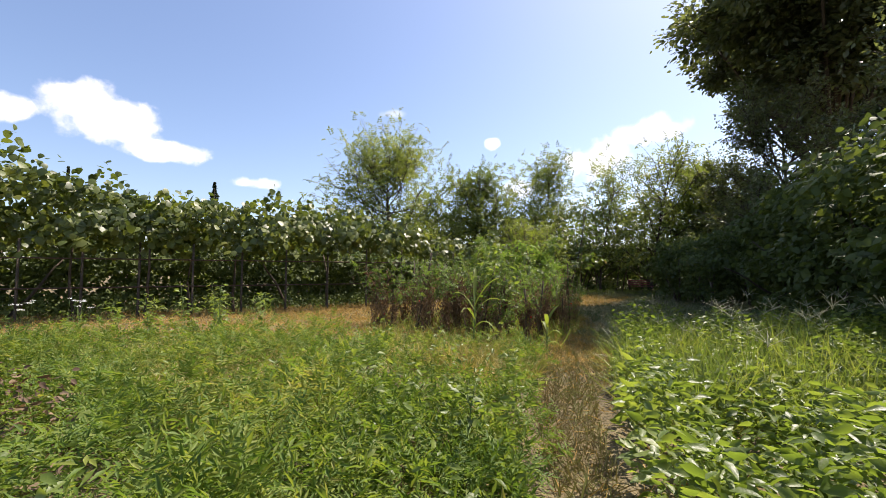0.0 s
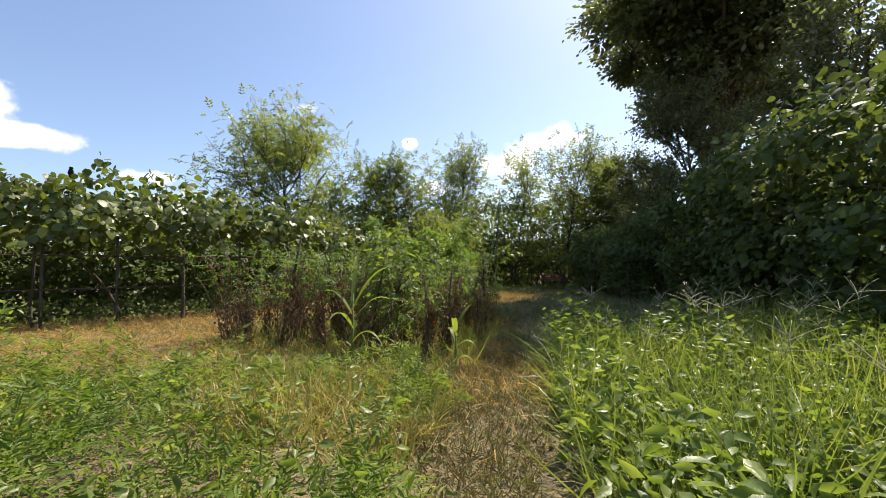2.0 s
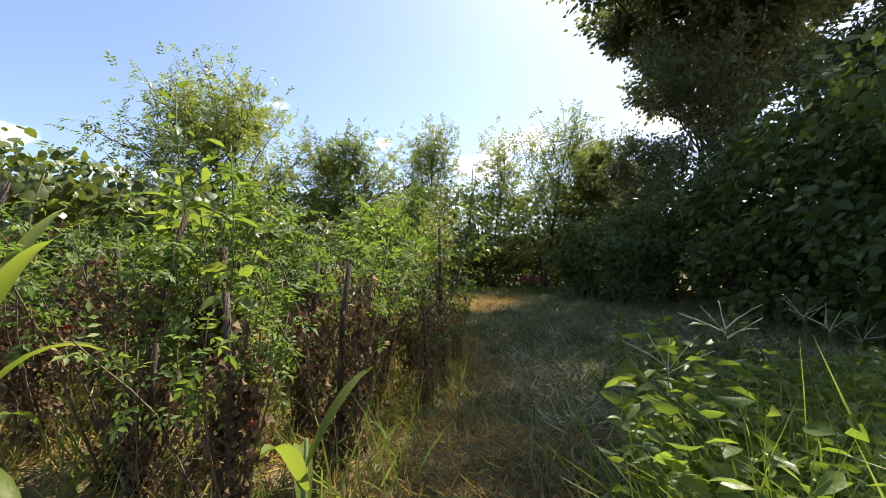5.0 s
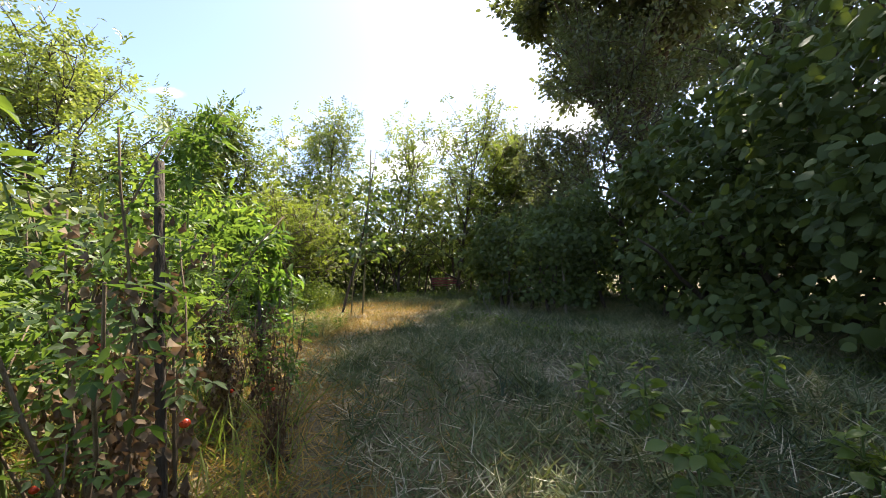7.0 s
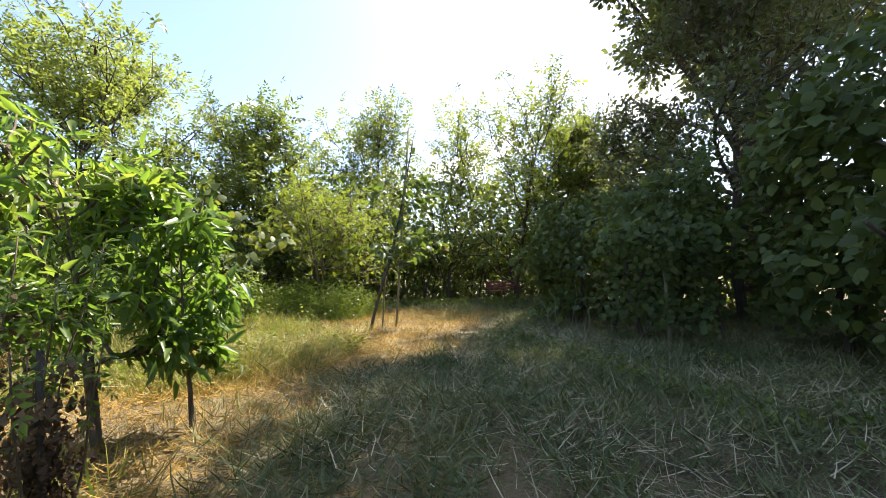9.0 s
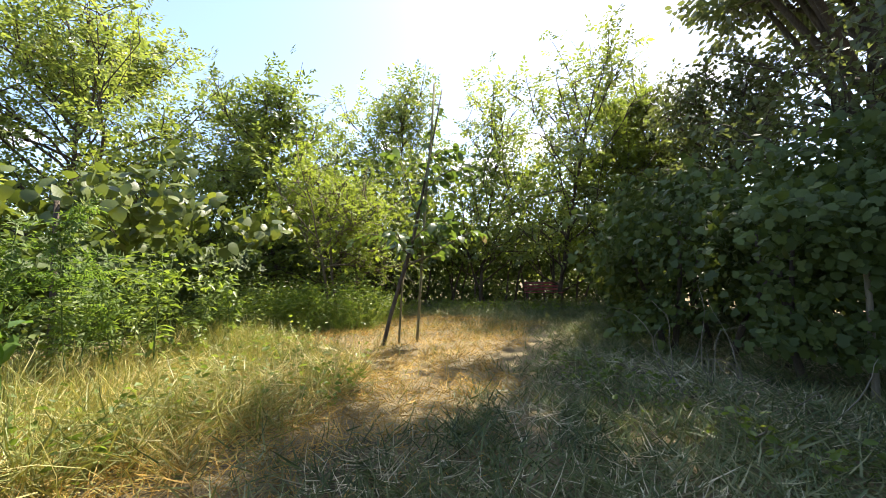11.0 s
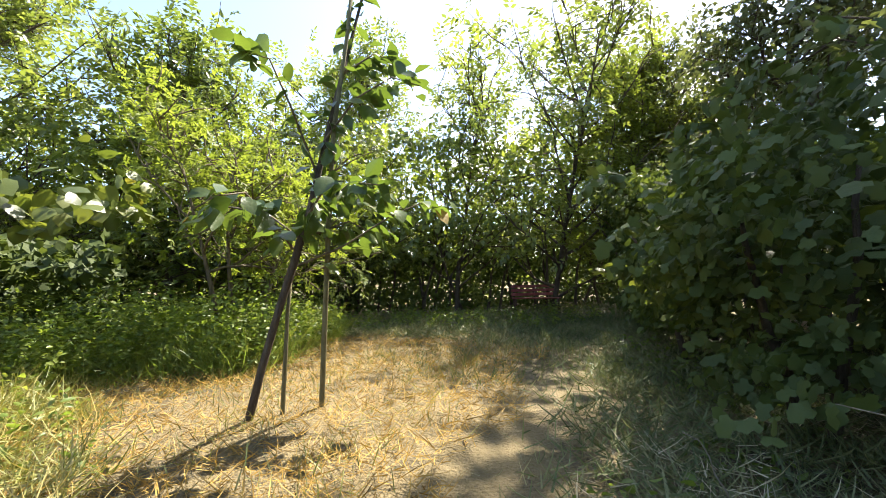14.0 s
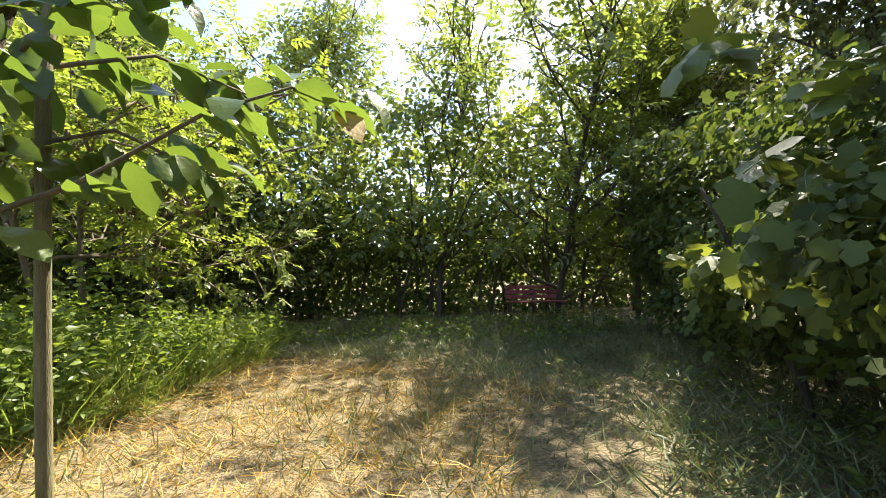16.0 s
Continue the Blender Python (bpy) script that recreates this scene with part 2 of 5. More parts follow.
M_TOMATO = rough_material("ripe_tomato_skin", [(0.0, (0.50, 0.03, 0.015)), (1.0, (0.65, 0.09, 0.02))], 12, 0.25, 0.02, spec=0.5)
M_WHITE = rough_material("white_petal", [(0.0, (0.62, 0.62, 0.56)), (1.0, (0.82, 0.82, 0.78))], 12, 0.6, 0.1)


def ground_material():
    m, n, l, out = shader("garden_soil_and_litter")
    p, co = n.new("ShaderNodeBsdfPrincipled"), n.new("ShaderNodeNewGeometry")
    big, mid, fine = (n.new("ShaderNodeTexNoise") for _ in range(3))
    for tex, sc in ((big, 0.35), (mid, 2.6), (fine, 38)):
        tex.inputs["Scale"].default_value, tex.inputs["Detail"].default_value = sc, 6
        l.new(co.outputs["Position"], tex.inputs["Vector"])
    mix = n.new("ShaderNodeMath")
    mix.operation = "MULTIPLY_ADD"
    l.new(mid.outputs["Fac"], mix.inputs[0])
    mix.inputs[1].default_value = 0.6
    l.new(big.outputs["Fac"], mix.inputs[2])
    mix2 = n.new("ShaderNodeMath")
    mix2.operation = "MULTIPLY_ADD"
    l.new(fine.outputs["Fac"], mix2.inputs[0])
    mix2.inputs[1].default_value = 0.7
    l.new(mix.outputs[0], mix2.inputs[2])
    r = ramp(n, [(0.70, (0.045, 0.036, 0.020)), (0.88, (0.09, 0.070, 0.034)), (1.0, (0.17, 0.13, 0.060))])
    half = n.new("ShaderNodeMath")
    half.operation = "MULTIPLY"
    half.inputs[1].default_value = 0.87
    l.new(mix2.outputs[0], half.inputs[0])
    l.new(half.outputs[0], r.inputs[0])
    l.new(r.outputs[0], p.inputs["Base Color"])
    p.inputs["Roughness"].default_value = 0.95
    b = n.new("ShaderNodeBump")
    b.inputs["Strength"].default_value, b.inputs["Distance"].default_value = 0.9, 0.05
    l.new(fine.outputs["Fac"], b.inputs["Height"])
    l.new(b.outputs[0], p.inputs["Normal"])
    l.new(p.outputs[0], out.inputs[0])
    return m


M_GROUND = ground_material()

# ---- mesh helpers ----
DIAMOND = (np.array([(0, 0, 0), (.42, -.5, .07), (1, 0, -.06), (.42, .5, .07)]), np.array([(0, 1, 2), (0, 2, 3)]))
LANCE = (np.array([(0, 0, 0), (.35, -.5, .07), (.35, .5, .07), (1, 0, -.16), (.40, 0, 0), (.72, -.36, .0), (.72, .36, .0)]),
         np.array([(0, 1, 4), (1, 5, 4), (5, 3, 4), (4, 3, 6), (4, 6, 2), (0, 4, 2)]))
VINE = (np.array([(.30, 0, .03), (0, 0, 0), (-.12, -.28, -.02), (.16, -.54, -.05), (.38, -.33, .03), (.66, -.46, -.04), (1, 0, -.12),
                  (.66, .46, -.04), (.38, .33, .03), (.16, .54, -.05), (-.12, .28, -.02)]),
        np.array([(0, 1, 2), (0, 2, 3), (0, 3, 4), (0, 4, 5), (0, 5, 6), (0, 6, 7), (0, 7, 8), (0, 8, 9), (0, 9, 10), (0, 10, 1)]))
VINE_LITE = (np.array([(.28, 0, .04), (-.08, -.25, -.02), (.22, -.52, -.05), (.66, -.36, -.02), (1, 0, -.10), (.66, .36, -.02), (.22, .52, -.05), (-.08, .25, -.02)]),
             np.array([(0, 1, 2), (0, 2, 3), (0, 3, 4), (0, 4, 5), (0, 5, 6), (0, 6, 7), (0, 7, 1)]))
VINE_FAR = (np.array([(.1, -.30, 0), (.35, -.5, -.05), (1, 0, -.10), (.35, .5, -.05), (.1, .30, 0), (.4, 0, .05)]), np.array([(5, 0, 1), (5, 1, 2), (5, 2, 3), (5, 3, 4), (5, 4, 0)]))
OVAL = (np.array([(0, 0, 0), (.18, -.30, .05), (.45, -.50, .07), (.75, -.36, .03), (1, 0, -.12), (.75, .36, .03), (.45, .50, .07), (.18, .30, .05), (.5, 0, 0)]),
        np.array([(8, 0, 1), (8, 1, 2), (8, 2, 3), (8, 3, 4), (8, 4, 5), (8, 5, 6), (8, 6, 7), (8, 7, 0)]))
BLADE = (np.array([(0, -.5, 0), (0, .5, 0), (.45, -.42, .10), (.45, .42, .10), (.8, -.25, .32), (.8, .25, .32), (1, 0, .55)]),
         np.array([(0, 1, 3), (0, 3, 2), (2, 3, 5), (2, 5, 4), (4, 5, 6)]))
SHORT = (np.array([(0, -.5, 0), (0, .5, 0), (.55, .36, .10), (.55, -.36, .10), (1, 0, .32)]), np.array([(0, 1, 2), (0, 2, 3), (3, 2, 4)]))


def tri_mesh(name, V, T):
    me = bpy.data.meshes.new(name)
    V, T = np.asarray(V, dtype=np.float32), np.asarray(T, dtype=np.int32)
    me.vertices.add(len(V))
    me.vertices.foreach_set("co", V.ravel())
    me.loops.add(T.size)
    me.loops.foreach_set("vertex_index", T.ravel())
    me.polygons.add(len(T))
    me.polygons.foreach_set("loop_start", np.arange(0, T.size, 3, dtype=np.int32))
    me.update(calc_edges=True)
    return me


def unit(v):
    return v / np.maximum(np.linalg.norm(v, axis=-1, keepdims=True), 1e-9)


def leaf_arrays(P, D, N, L, W, template):
    tv, tt = template
    D = unit(D)
    S = unit(np.cross(D, N))
    U = np.cross(S, D)
    L, W = np.broadcast_to(L, len(P))[:, None, None], np.broadcast_to(W, len(P))[:, None, None]
    V = P[:, None, :] + tv[None, :, 0:1] * L * D[:, None, :] + tv[None, :, 1:2] * W * S[:, None, :] + tv[None, :, 2:3] * L * U[:, None, :]
    T = tt[None] + (np.arange(len(P)) * len(tv))[:, None, None]
    return V.reshape(-1, 3), T.reshape(-1, 3)


def joined(sets):
    Vs, Ts, k = [], [], 0
    for V, T in sets:
        Vs.append(V)
        Ts.append(np.asarray(T) + k)
        k += len(V)
    return np.concatenate(Vs), np.concatenate(Ts)


def tube_arrays(paths, sides=6):
    out = []
    ang = np.arange(sides) * 2 * math.pi / sides
    for pts, rad in paths:
        pts, rad = np.asarray(pts, float), np.asarray(rad, float)
        d = unit(np.gradient(pts, axis=0))
        ref = np.where(np.abs(d[:, 2:3]) > 0.9, np.array([[1.0, 0, 0]]), np.array([[0, 0, 1.0]]))
        a = unit(np.cross(d, ref))
        b = np.cross(d, a)
        ring = pts[:, None] + rad[:, None, None] * (np.cos(ang)[None, :, None] * a[:, None] + np.sin(ang)[None, :, None] * b[:, None])
        n = len(pts)
        i, j = np.meshgrid(np.arange(n - 1), np.arange(sides), indexing="ij")
        p, q = i * sides + j, i * sides + (j + 1) % sides
        T = np.concatenate([np.stack([p, q, q + sides], -1).reshape(-1, 3), np.stack([p, q + sides, p + sides], -1).reshape(-1, 3)])
        V = ring.reshape(-1, 3)
        cap = len(V)
        V = np.concatenate([V, pts[-1:]])
        k = (n - 1) * sides
        T = np.concatenate([T, np.array([(k + s, k + (s + 1) % sides, cap) for s in range(sides)])])
        out.append((V, T))
    return joined(out)


def mesh_object(name, arrays, material, parent=None, label="", smooth=False):
    me = tri_mesh(name, *arrays)
    me.materials.append(material)
    if smooth:
        me.shade_smooth()
    ob = new(name, me)
    if parent:
        ob.parent = parent
    if label:
        ob["label"] = label
    return ob


def part(name, bm, material, parent, label=""):
    me = bpy.data.meshes.new(name)
    bm.to_mesh(me)
    bm.free()
    me.materials.append(material)
    ob = new(name, me)
    ob.parent = parent
    if label:
        ob["label"] = label
    return ob


def thing(name, m, label, category, group=""):
    ob = new(name)
    ob.empty_display_size = 0.1
    ob.matrix_basis = m
    return tagged(ob, label, category, group)


def rand_dirs(rng, n, up=0.0):
    v = rng.normal(size=(n, 3))
    v[:, 2] += up
    return unit(v)


def lumps(P, seed, scale):
    """Smooth wandering values between about -1 and 1."""
    r = np.random.default_rng(seed)
    total = np.zeros(len(P))
    for k in range(6):
        w = r.normal(size=3) / scale * (1 + 0.5 * k)
        total += np.sin(P @ w + r.uniform(0, 6.28)) / (1 + 0.4 * k)
    return total / 2.6


# ---- kinds of plants ----
def wander(rng, start, way, length, n, bend, lift=0.0):
    pts, d = [np.array(start, float)], unit(np.array(way, float))
    for _ in range(n):
        d = unit(d + rng.normal(size=3) * bend + np.array((0, 0, lift)))
        pts.append(pts[-1] + d * length / n)
    return np.array(pts)


def skeleton_of_tree(rng, height, spread, first, limbs, twigs, trunk_r, lean=(0, 0), rise=0.6, trunks=1, top=0.85, twig_len=0.45):
    """Trunk, limbs and twigs as tapered paths, with the places and directions where leaves sit."""
    wood, anchors, dirs = [], [], []
    for k in range(trunks):
        off = rng.normal(size=2) * 0.12 * (trunks > 1)
        tilt = np.array((lean[0] + rng.normal() * 0.05 + off[0] * 1.6, lean[1] + rng.normal() * 0.05 + off[1] * 1.6, 1.0))
        trunk = wander(rng, (off[0], off[1], -0.05), tilt, height * top, 9, 0.06, 0.02)
        wood.append((trunk, np.linspace(trunk_r, trunk_r * 0.22, len(trunk))))
        for i in range(limbs // trunks):
            f = first + (1 - first) * ((i + rng.uniform(0, 0.9)) / (limbs // trunks))
            f = min(f, 0.99)
            s = f * (len(trunk) - 1)
            at = trunk[int(s)] + (trunk[min(int(s) + 1, len(trunk) - 1)] - trunk[int(s)]) * (s % 1)
            a = i * 2.4 + rng.uniform(-0.5, 0.5)
            g = (f - first) / (1 - first)
            reach = spread * (0.55 + 0.6 * math.sin(math.pi * min(1, 0.18 + 0.8 * g))) * rng.uniform(0.7, 1.15)
            up = rise * (0.35 + 1.1 * g)
            limb = wander(rng, at, (math.cos(a), math.sin(a), up), reach, 6, 0.16, 0.05)
            r0 = trunk_r * (0.5 - 0.28 * g)
            wood.append((limb, np.linspace(r0, r0 * 0.2 + 0.004, len(limb))))
            for j in range(twigs):
                u = 0.25 + 0.75 * (j + rng.uniform(0, 1)) / twigs
                s = min(u, 0.995) * (len(limb) - 1)
                q = limb[int(s)] + (limb[int(s) + 1] - limb[int(s)]) * (s % 1)
                d = unit(limb[-1] - limb[0]) * 0.7 + rng.normal(size=3) * 0.6 + np.array((0, 0, 0.28))
                tl = spread * twig_len * rng.uniform(0.4, 1.0)
                tw = wander(rng, q, d, tl, 3, 0.2, 0.02)
                wood.append((tw, np.array((0.014, 0.010, 0.007, 0.004)) * (1 + spread * 0.15)))
                for w in np.linspace(0.2, 1, 5):
                    x = w * 2.99
                    anchors.append(tw[int(x)] + (tw[int(x) + 1] - tw[int(x)]) * (x % 1))
                    dirs.append(unit(tw[-1] - tw[0]) + rng.normal(size=3) * 0.6)
    return wood, np.array(anchors), np.array(dirs)


def compound_leaves(rng, P, D, rachis, leaflet, pairs=3, droop=0.35, template=DIAMOND, wide=0.48):
    """Pinnate leaves: pairs of leaflets and one at the tip."""
    D = unit(D + np.array((0, 0, -droop)))
    n = len(P)
    side = unit(np.cross(D, np.array((0.0, 0, 1.0)) + rng.normal(size=(n, 3)) * 0.35))
    nrm = np.cross(side, D)
    sets = []
    size = rng.uniform(0.7, 1.2, n)
    for k in range(pairs):
        s = (0.35 + 0.55 * k / max(1, pairs - 1)) * rachis
        at = P + D * (s * size)[:, None] + np.array((0, 0, -0.12 * droop * s))
        for sg in (-1, 1):
            d = side * sg + D * 0.55 + np.array((0, 0, -droop * 0.6)) + rng.normal(size=(n, 3)) * 0.18
            L = leaflet * size * rng.uniform(0.75, 1.15, n)
            sets.append(leaf_arrays(at, d, nrm + rng.normal(size=(n, 3)) * 0.25, L, L * wide, template))
    L = leaflet * size * 1.15
    sets.append(leaf_arrays(P + D * (rachis * size)[:, None], D + np.array((0, 0, -droop * 0.5)), nrm, L, L * wide, template))
    return joined(sets)


def simple_leaves(rng, P, D, each, jitter, length, width, template, droop=0.3):
    P, D = np.repeat(P, each, 0), np.repeat(D, each, 0)
    n = len(P)
    P = P + rng.normal(size=(n, 3)) * jitter
    D = unit(D) + rng.normal(size=(n, 3)) * 0.7 + np.array((0, 0, -droop))
    L = length * rng.uniform(0.65, 1.2, n)
    return leaf_arrays(P, D, rand_dirs(rng, n, 1.1), L, L * width, template)


def broadleaf_tree(name, seed, x, y, height, spread, label, leaf, first=0.3, limbs=26, twigs=9, trunk_r=0.12, pinnate=True, rachis=0.34, leaflet=0.12,
                   each=3, lean=(0, 0), rise=0.6, trunks=1, bark=None, group="", category="tree", template=DIAMOND, droop=0.35, pairs=3, twig_len=0.45, width=0.55, top=0.85, jitter=0.12):
    rng = np.random.default_rng(seed)
    wood, A, D = skeleton_of_tree(rng, height, spread, first, limbs, twigs, trunk_r, lean, rise, trunks, top, twig_len)
    tree = thing(name, pose(x, y, 0), label, category, group)
    mesh_object("trunk", tube_arrays(wood, 4), bark or M_BARK, tree, smooth=True)
    if pinnate:
        A2, D2 = np.repeat(A, each, 0), np.repeat(D, each, 0)
        A2 = A2 + rng.normal(size=A2.shape) * jitter
        D2 = unit(D2) + rng.normal(size=D2.shape) * 0.6
        arr = compound_leaves(rng, A2, D2, rachis, leaflet, pairs, droop, template)
    else:
        arr = simple_leaves(rng, A, D, each, jitter, leaflet, width, template, droop)
    mesh_object("crown", arr, leaf, tree)
    return tree


def hedge_foliage(seed, line, n, leaf, width_ratio, template, low=0.0, ragged=0.35, inner=0.4, hang=0.8):
    """Leaves over a long mound; line: rows of x, y, height, half thickness."""
    rng = np.random.default_rng(seed)
    line = np.array(line, float)
    seg = np.linalg.norm(np.diff(line[:, :2], axis=0), axis=1)
    cum = np.concatenate([[0], np.cumsum(seg)]) / seg.sum()
    u = rng.uniform(-0.01, 1.01, n)
    c = np.stack([np.interp(u, cum, line[:, k]) for k in range(4)], 1)
    e = np.stack([np.interp(u + 0.01, cum, line[:, k]) - np.interp(u - 0.01, cum, line[:, k]) for k in range(2)], 1)
    side = unit(np.stack([e[:, 1], -e[:, 0]], 1))
    h, w = c[:, 2], c[:, 3]
    a = rng.uniform(-1, 1, n)
    t = np.sign(a) * np.abs(a) * math.pi / 2          # -90 one flank .. 90 other flank
    depth = np.where(rng.uniform(size=n) < inner, rng.uniform(0.3, 1, n), rng.uniform(0.9, 1.05, n))
    sx = np.sign(np.sin(t)) * np.abs(np.sin(t)) ** 0.55
    zz = np.cos(t) ** 0.8
    flank = rng.uniform(size=n) < 0.72                # most leaves on the flanks, from foot to shoulder
    sx = np.where(flank, np.sign(a), sx)
    zz = np.where(flank, rng.uniform(0, 0.93, n), zz)
    P = np.stack([c[:, 0] + side[:, 0] * sx * w * depth, c[:, 1] + side[:, 1] * sx * w * depth, h * zz * np.where(flank, 1, depth)], 1)
    bulge = lumps(P, seed + 1, 1.0) * ragged + lumps(P, seed + 2, 0.35) * ragged * 0.55
    out = np.stack([side[:, 0] * sx, side[:, 1] * sx, np.where(flank, 0.15, 1.0)], 1)
    out = unit(out)
    tier = np.sin(P[:, 2] * 5.2 + 2.4 * lumps(P * np.array((1, 1, 0.3)), seed + 4, 0.9))   # leaf sprays in overhanging tiers
    bulge = bulge + 0.20 * tier * flank
    P = P + out * bulge[:, None] + rng.normal(size=P.shape) * 0.05
    keep = P[:, 2] > low + 0.45 * min(1, low) * lumps(P, seed + 3, 0.6) + rng.exponential(0.12, n) * (low > 0)
    keep &= (tier > -0.45) | ~flank | (rng.uniform(size=n) < 0.35)
    P, out = P[keep], out[keep]
    n = len(P)
    D = out * 0.35 + rng.normal(size=(n, 3)) * 0.45 + np.array((0, 0, -hang))
    N = out + rng.normal(size=(n, 3)) * 0.65 + np.array((0, 0, 0.5))
    L = leaf * rng.uniform(0.55, 1.25, n)
    return leaf_arrays(P, D, N, L, L * width_ratio, template)


# ---- ground ----
def ground_sheet():
    """One sheet: fine under the garden, coarse to the horizon."""
    c = np.concatenate([[-3000, -900, -300, -100, -50], np.arange(-26, 40.1, 0.6), [60, 100, 300, 900, 3000]])
    X, Y = np.meshgrid(c, c, indexing="ij")
    V = np.stack([X.ravel(), Y.ravel(), np.zeros(X.size)], 1)
    near = (np.abs(V[:, 0]) < 60) & (np.abs(V[:, 1]) < 60)
    V[:, 2] = np.where(near, lumps(V * np.array((1, 1, 0)), 5, 1.6) * 0.035 - 0.01, -0.02)
    n = len(c)
    i, j = np.meshgrid(np.arange(n - 1), np.arange(n - 1), indexing="ij")
    p = (i * n + j).ravel()
    T = np.concatenate([np.stack([p, p + n, p + n + 1], 1), np.stack([p, p + n + 1, p + 1], 1)])
    ob = mesh_object("ground", (V, T), M_GROUND, smooth=True)
    return tagged(ob, "dry brown garden soil littered with cut grass", "ground", kind="structure")


ground_sheet()


def inside(P, poly):
    x, y = P[:, 0], P[:, 1]
    hit = np.zeros(len(P), bool)
    for (x0, y0), (x1, y1) in zip(poly, poly[1:] + poly[:1]):
        cross = (y0 > y) != (y1 > y)
        hit ^= cross & (x < (x1 - x0) * (y - y0) / ((y1 - y0) or 1e-9) + x0)
    return hit


def off_path(P, reach):
    """True for places farther than reach from the trodden line."""
    far = np.ones(len(P), bool)
    for (x0, y0), (x1, y1) in zip(TRODDEN, TRODDEN[1:]):
        d, q = np.array((x1 - x0, y1 - y0)), P[:, :2] - np.array((x0, y0))
        u = np.clip(q @ d / (d @ d), 0, 1)
        far &= np.linalg.norm(q - u[:, None] * d, axis=1) > reach
    return far


def scatter(rng, box, n, poly=None, ragged=0.3, seed=1, cut=None):
    P = np.stack([rng.uniform(box[0], box[1], n), rng.uniform(box[2], box[3], n), np.zeros(n)], 1)
    Q = P + np.stack([lumps(P, seed, 0.5), lumps(P, seed + 9, 0.5), np.zeros(n)], 1) * ragged
    ok = np.ones(n, bool)
    if poly:
        ok &= inside(Q, poly)
    if cut:
        for c in cut:
            ok &= ~inside(Q, c)
    return P[ok]


LEFT_BED = [(-8.2, 6.2), (-6.2, 7.3), (-3.5, 7.4), (-1.2, 7.3), (0.2, 7.0), (1.1, 6.5), (1.4, 6.0), (1.0, 4.6), (0.75, 3.0), (0.4, 0.8), (-0.4, -1.5), (-9.5, -1.5), (-8.0, 4.0)]
RIGHT_BED = [(0.7, -1.5), (0.85, 1.5), (1.15, 2.8), (1.65, 4.2), (2.2, 5.4), (2.85, 6.5), (3.5, 7.5), (5.0, 8.1), (6.5, 7.5), (8.8, 7.0), (9.5, -1.5)]
TRODDEN = [(0.0, -1.0), (0.0, 0.0), (0.5, 1.6), (0.9, 2.7), (1.3, 3.83), (2.35, 6.57), (3.1, 7.64), (4.28, 9.53), (4.95, 12.26), (5.4, 13.3), (6.48, 15.2), (7.22, 16.77)]
WITHERED = [(-6.5, 0.4), (-1.2, 0.4), (-1.5, 2.5), (-3.0, 3.5), (-6.5, 4.6)]
ROUGH_GRASS = [(1.4, 14.8), (3.0, 14.3), (4.4, 14.9), (5.1, 16.6), (5.2, 18.0), (4.6, 19.4), (3.0, 20.0), (0.8, 18.6)]
TALL_WEEDS = [(1.5, 20.4), (3.4, 20.4), (5.0, 20.2), (6.0, 21.4), (6.6, 23.2), (6.8, 25.6), (3.4, 25.4), (2.2, 22.5)]
STRAW = [(-14, 7.2), (-8.4, 6.0), (-6.0, 7.6), (-1.0, 7.8), (0.4, 0.6), (1.6, 0.6), (3.0, 7.0), (5.2, 11.5), (7.2, 17.4), (10.5, 21.4), (9.6, 24.6), (4.0, 21.4), (1.0, 19.4), (-5.0, 16.0), (-12.5, 11.4)]


def lying(rng, P, length, width, lift=0.05, rise=0.10):
    """Cut stalks lying in swaths, roughly along one another."""
    m = len(P)
    P[:, 2] = P[:, 2] + rng.uniform(0.0, lift, m) * (1 + 0.8 * lumps(P, 77, 0.35))
    a = rng.uniform(0, 6.28, m)
    D = np.stack([np.cos(a), np.sin(a), rng.normal(rise, 0.32, m)], 1)
    L = length * rng.uniform(0.4, 1.3, m)
    return leaf_arrays(P, D, rand_dirs(rng, m, 1.6), L, width * rng.uniform(0.6, 1.4, m), SHORT)


def mown(P, wobble=0.6):
    """Above zero on the green mown strip along the hedge, below zero on the dry straw. The edge follows the oak's cast
    shadow, so the darker grass paints shade too.
    """
    x, y = P[:, 0], P[:, 1]
    edge = np.interp(y, (6.5, 8.5, 12.5, 14.6, 15.8, 17.5, 19.5, 22.0, 25.0), (2.7, 3.0, 3.9, 4.8, 6.9, 8.3, 9.2, 8.4, 4.5))
    return x - edge + wobble * lumps(P, 31, 0.8) + 0.5 * wobble * lumps(P, 32, 0.3)


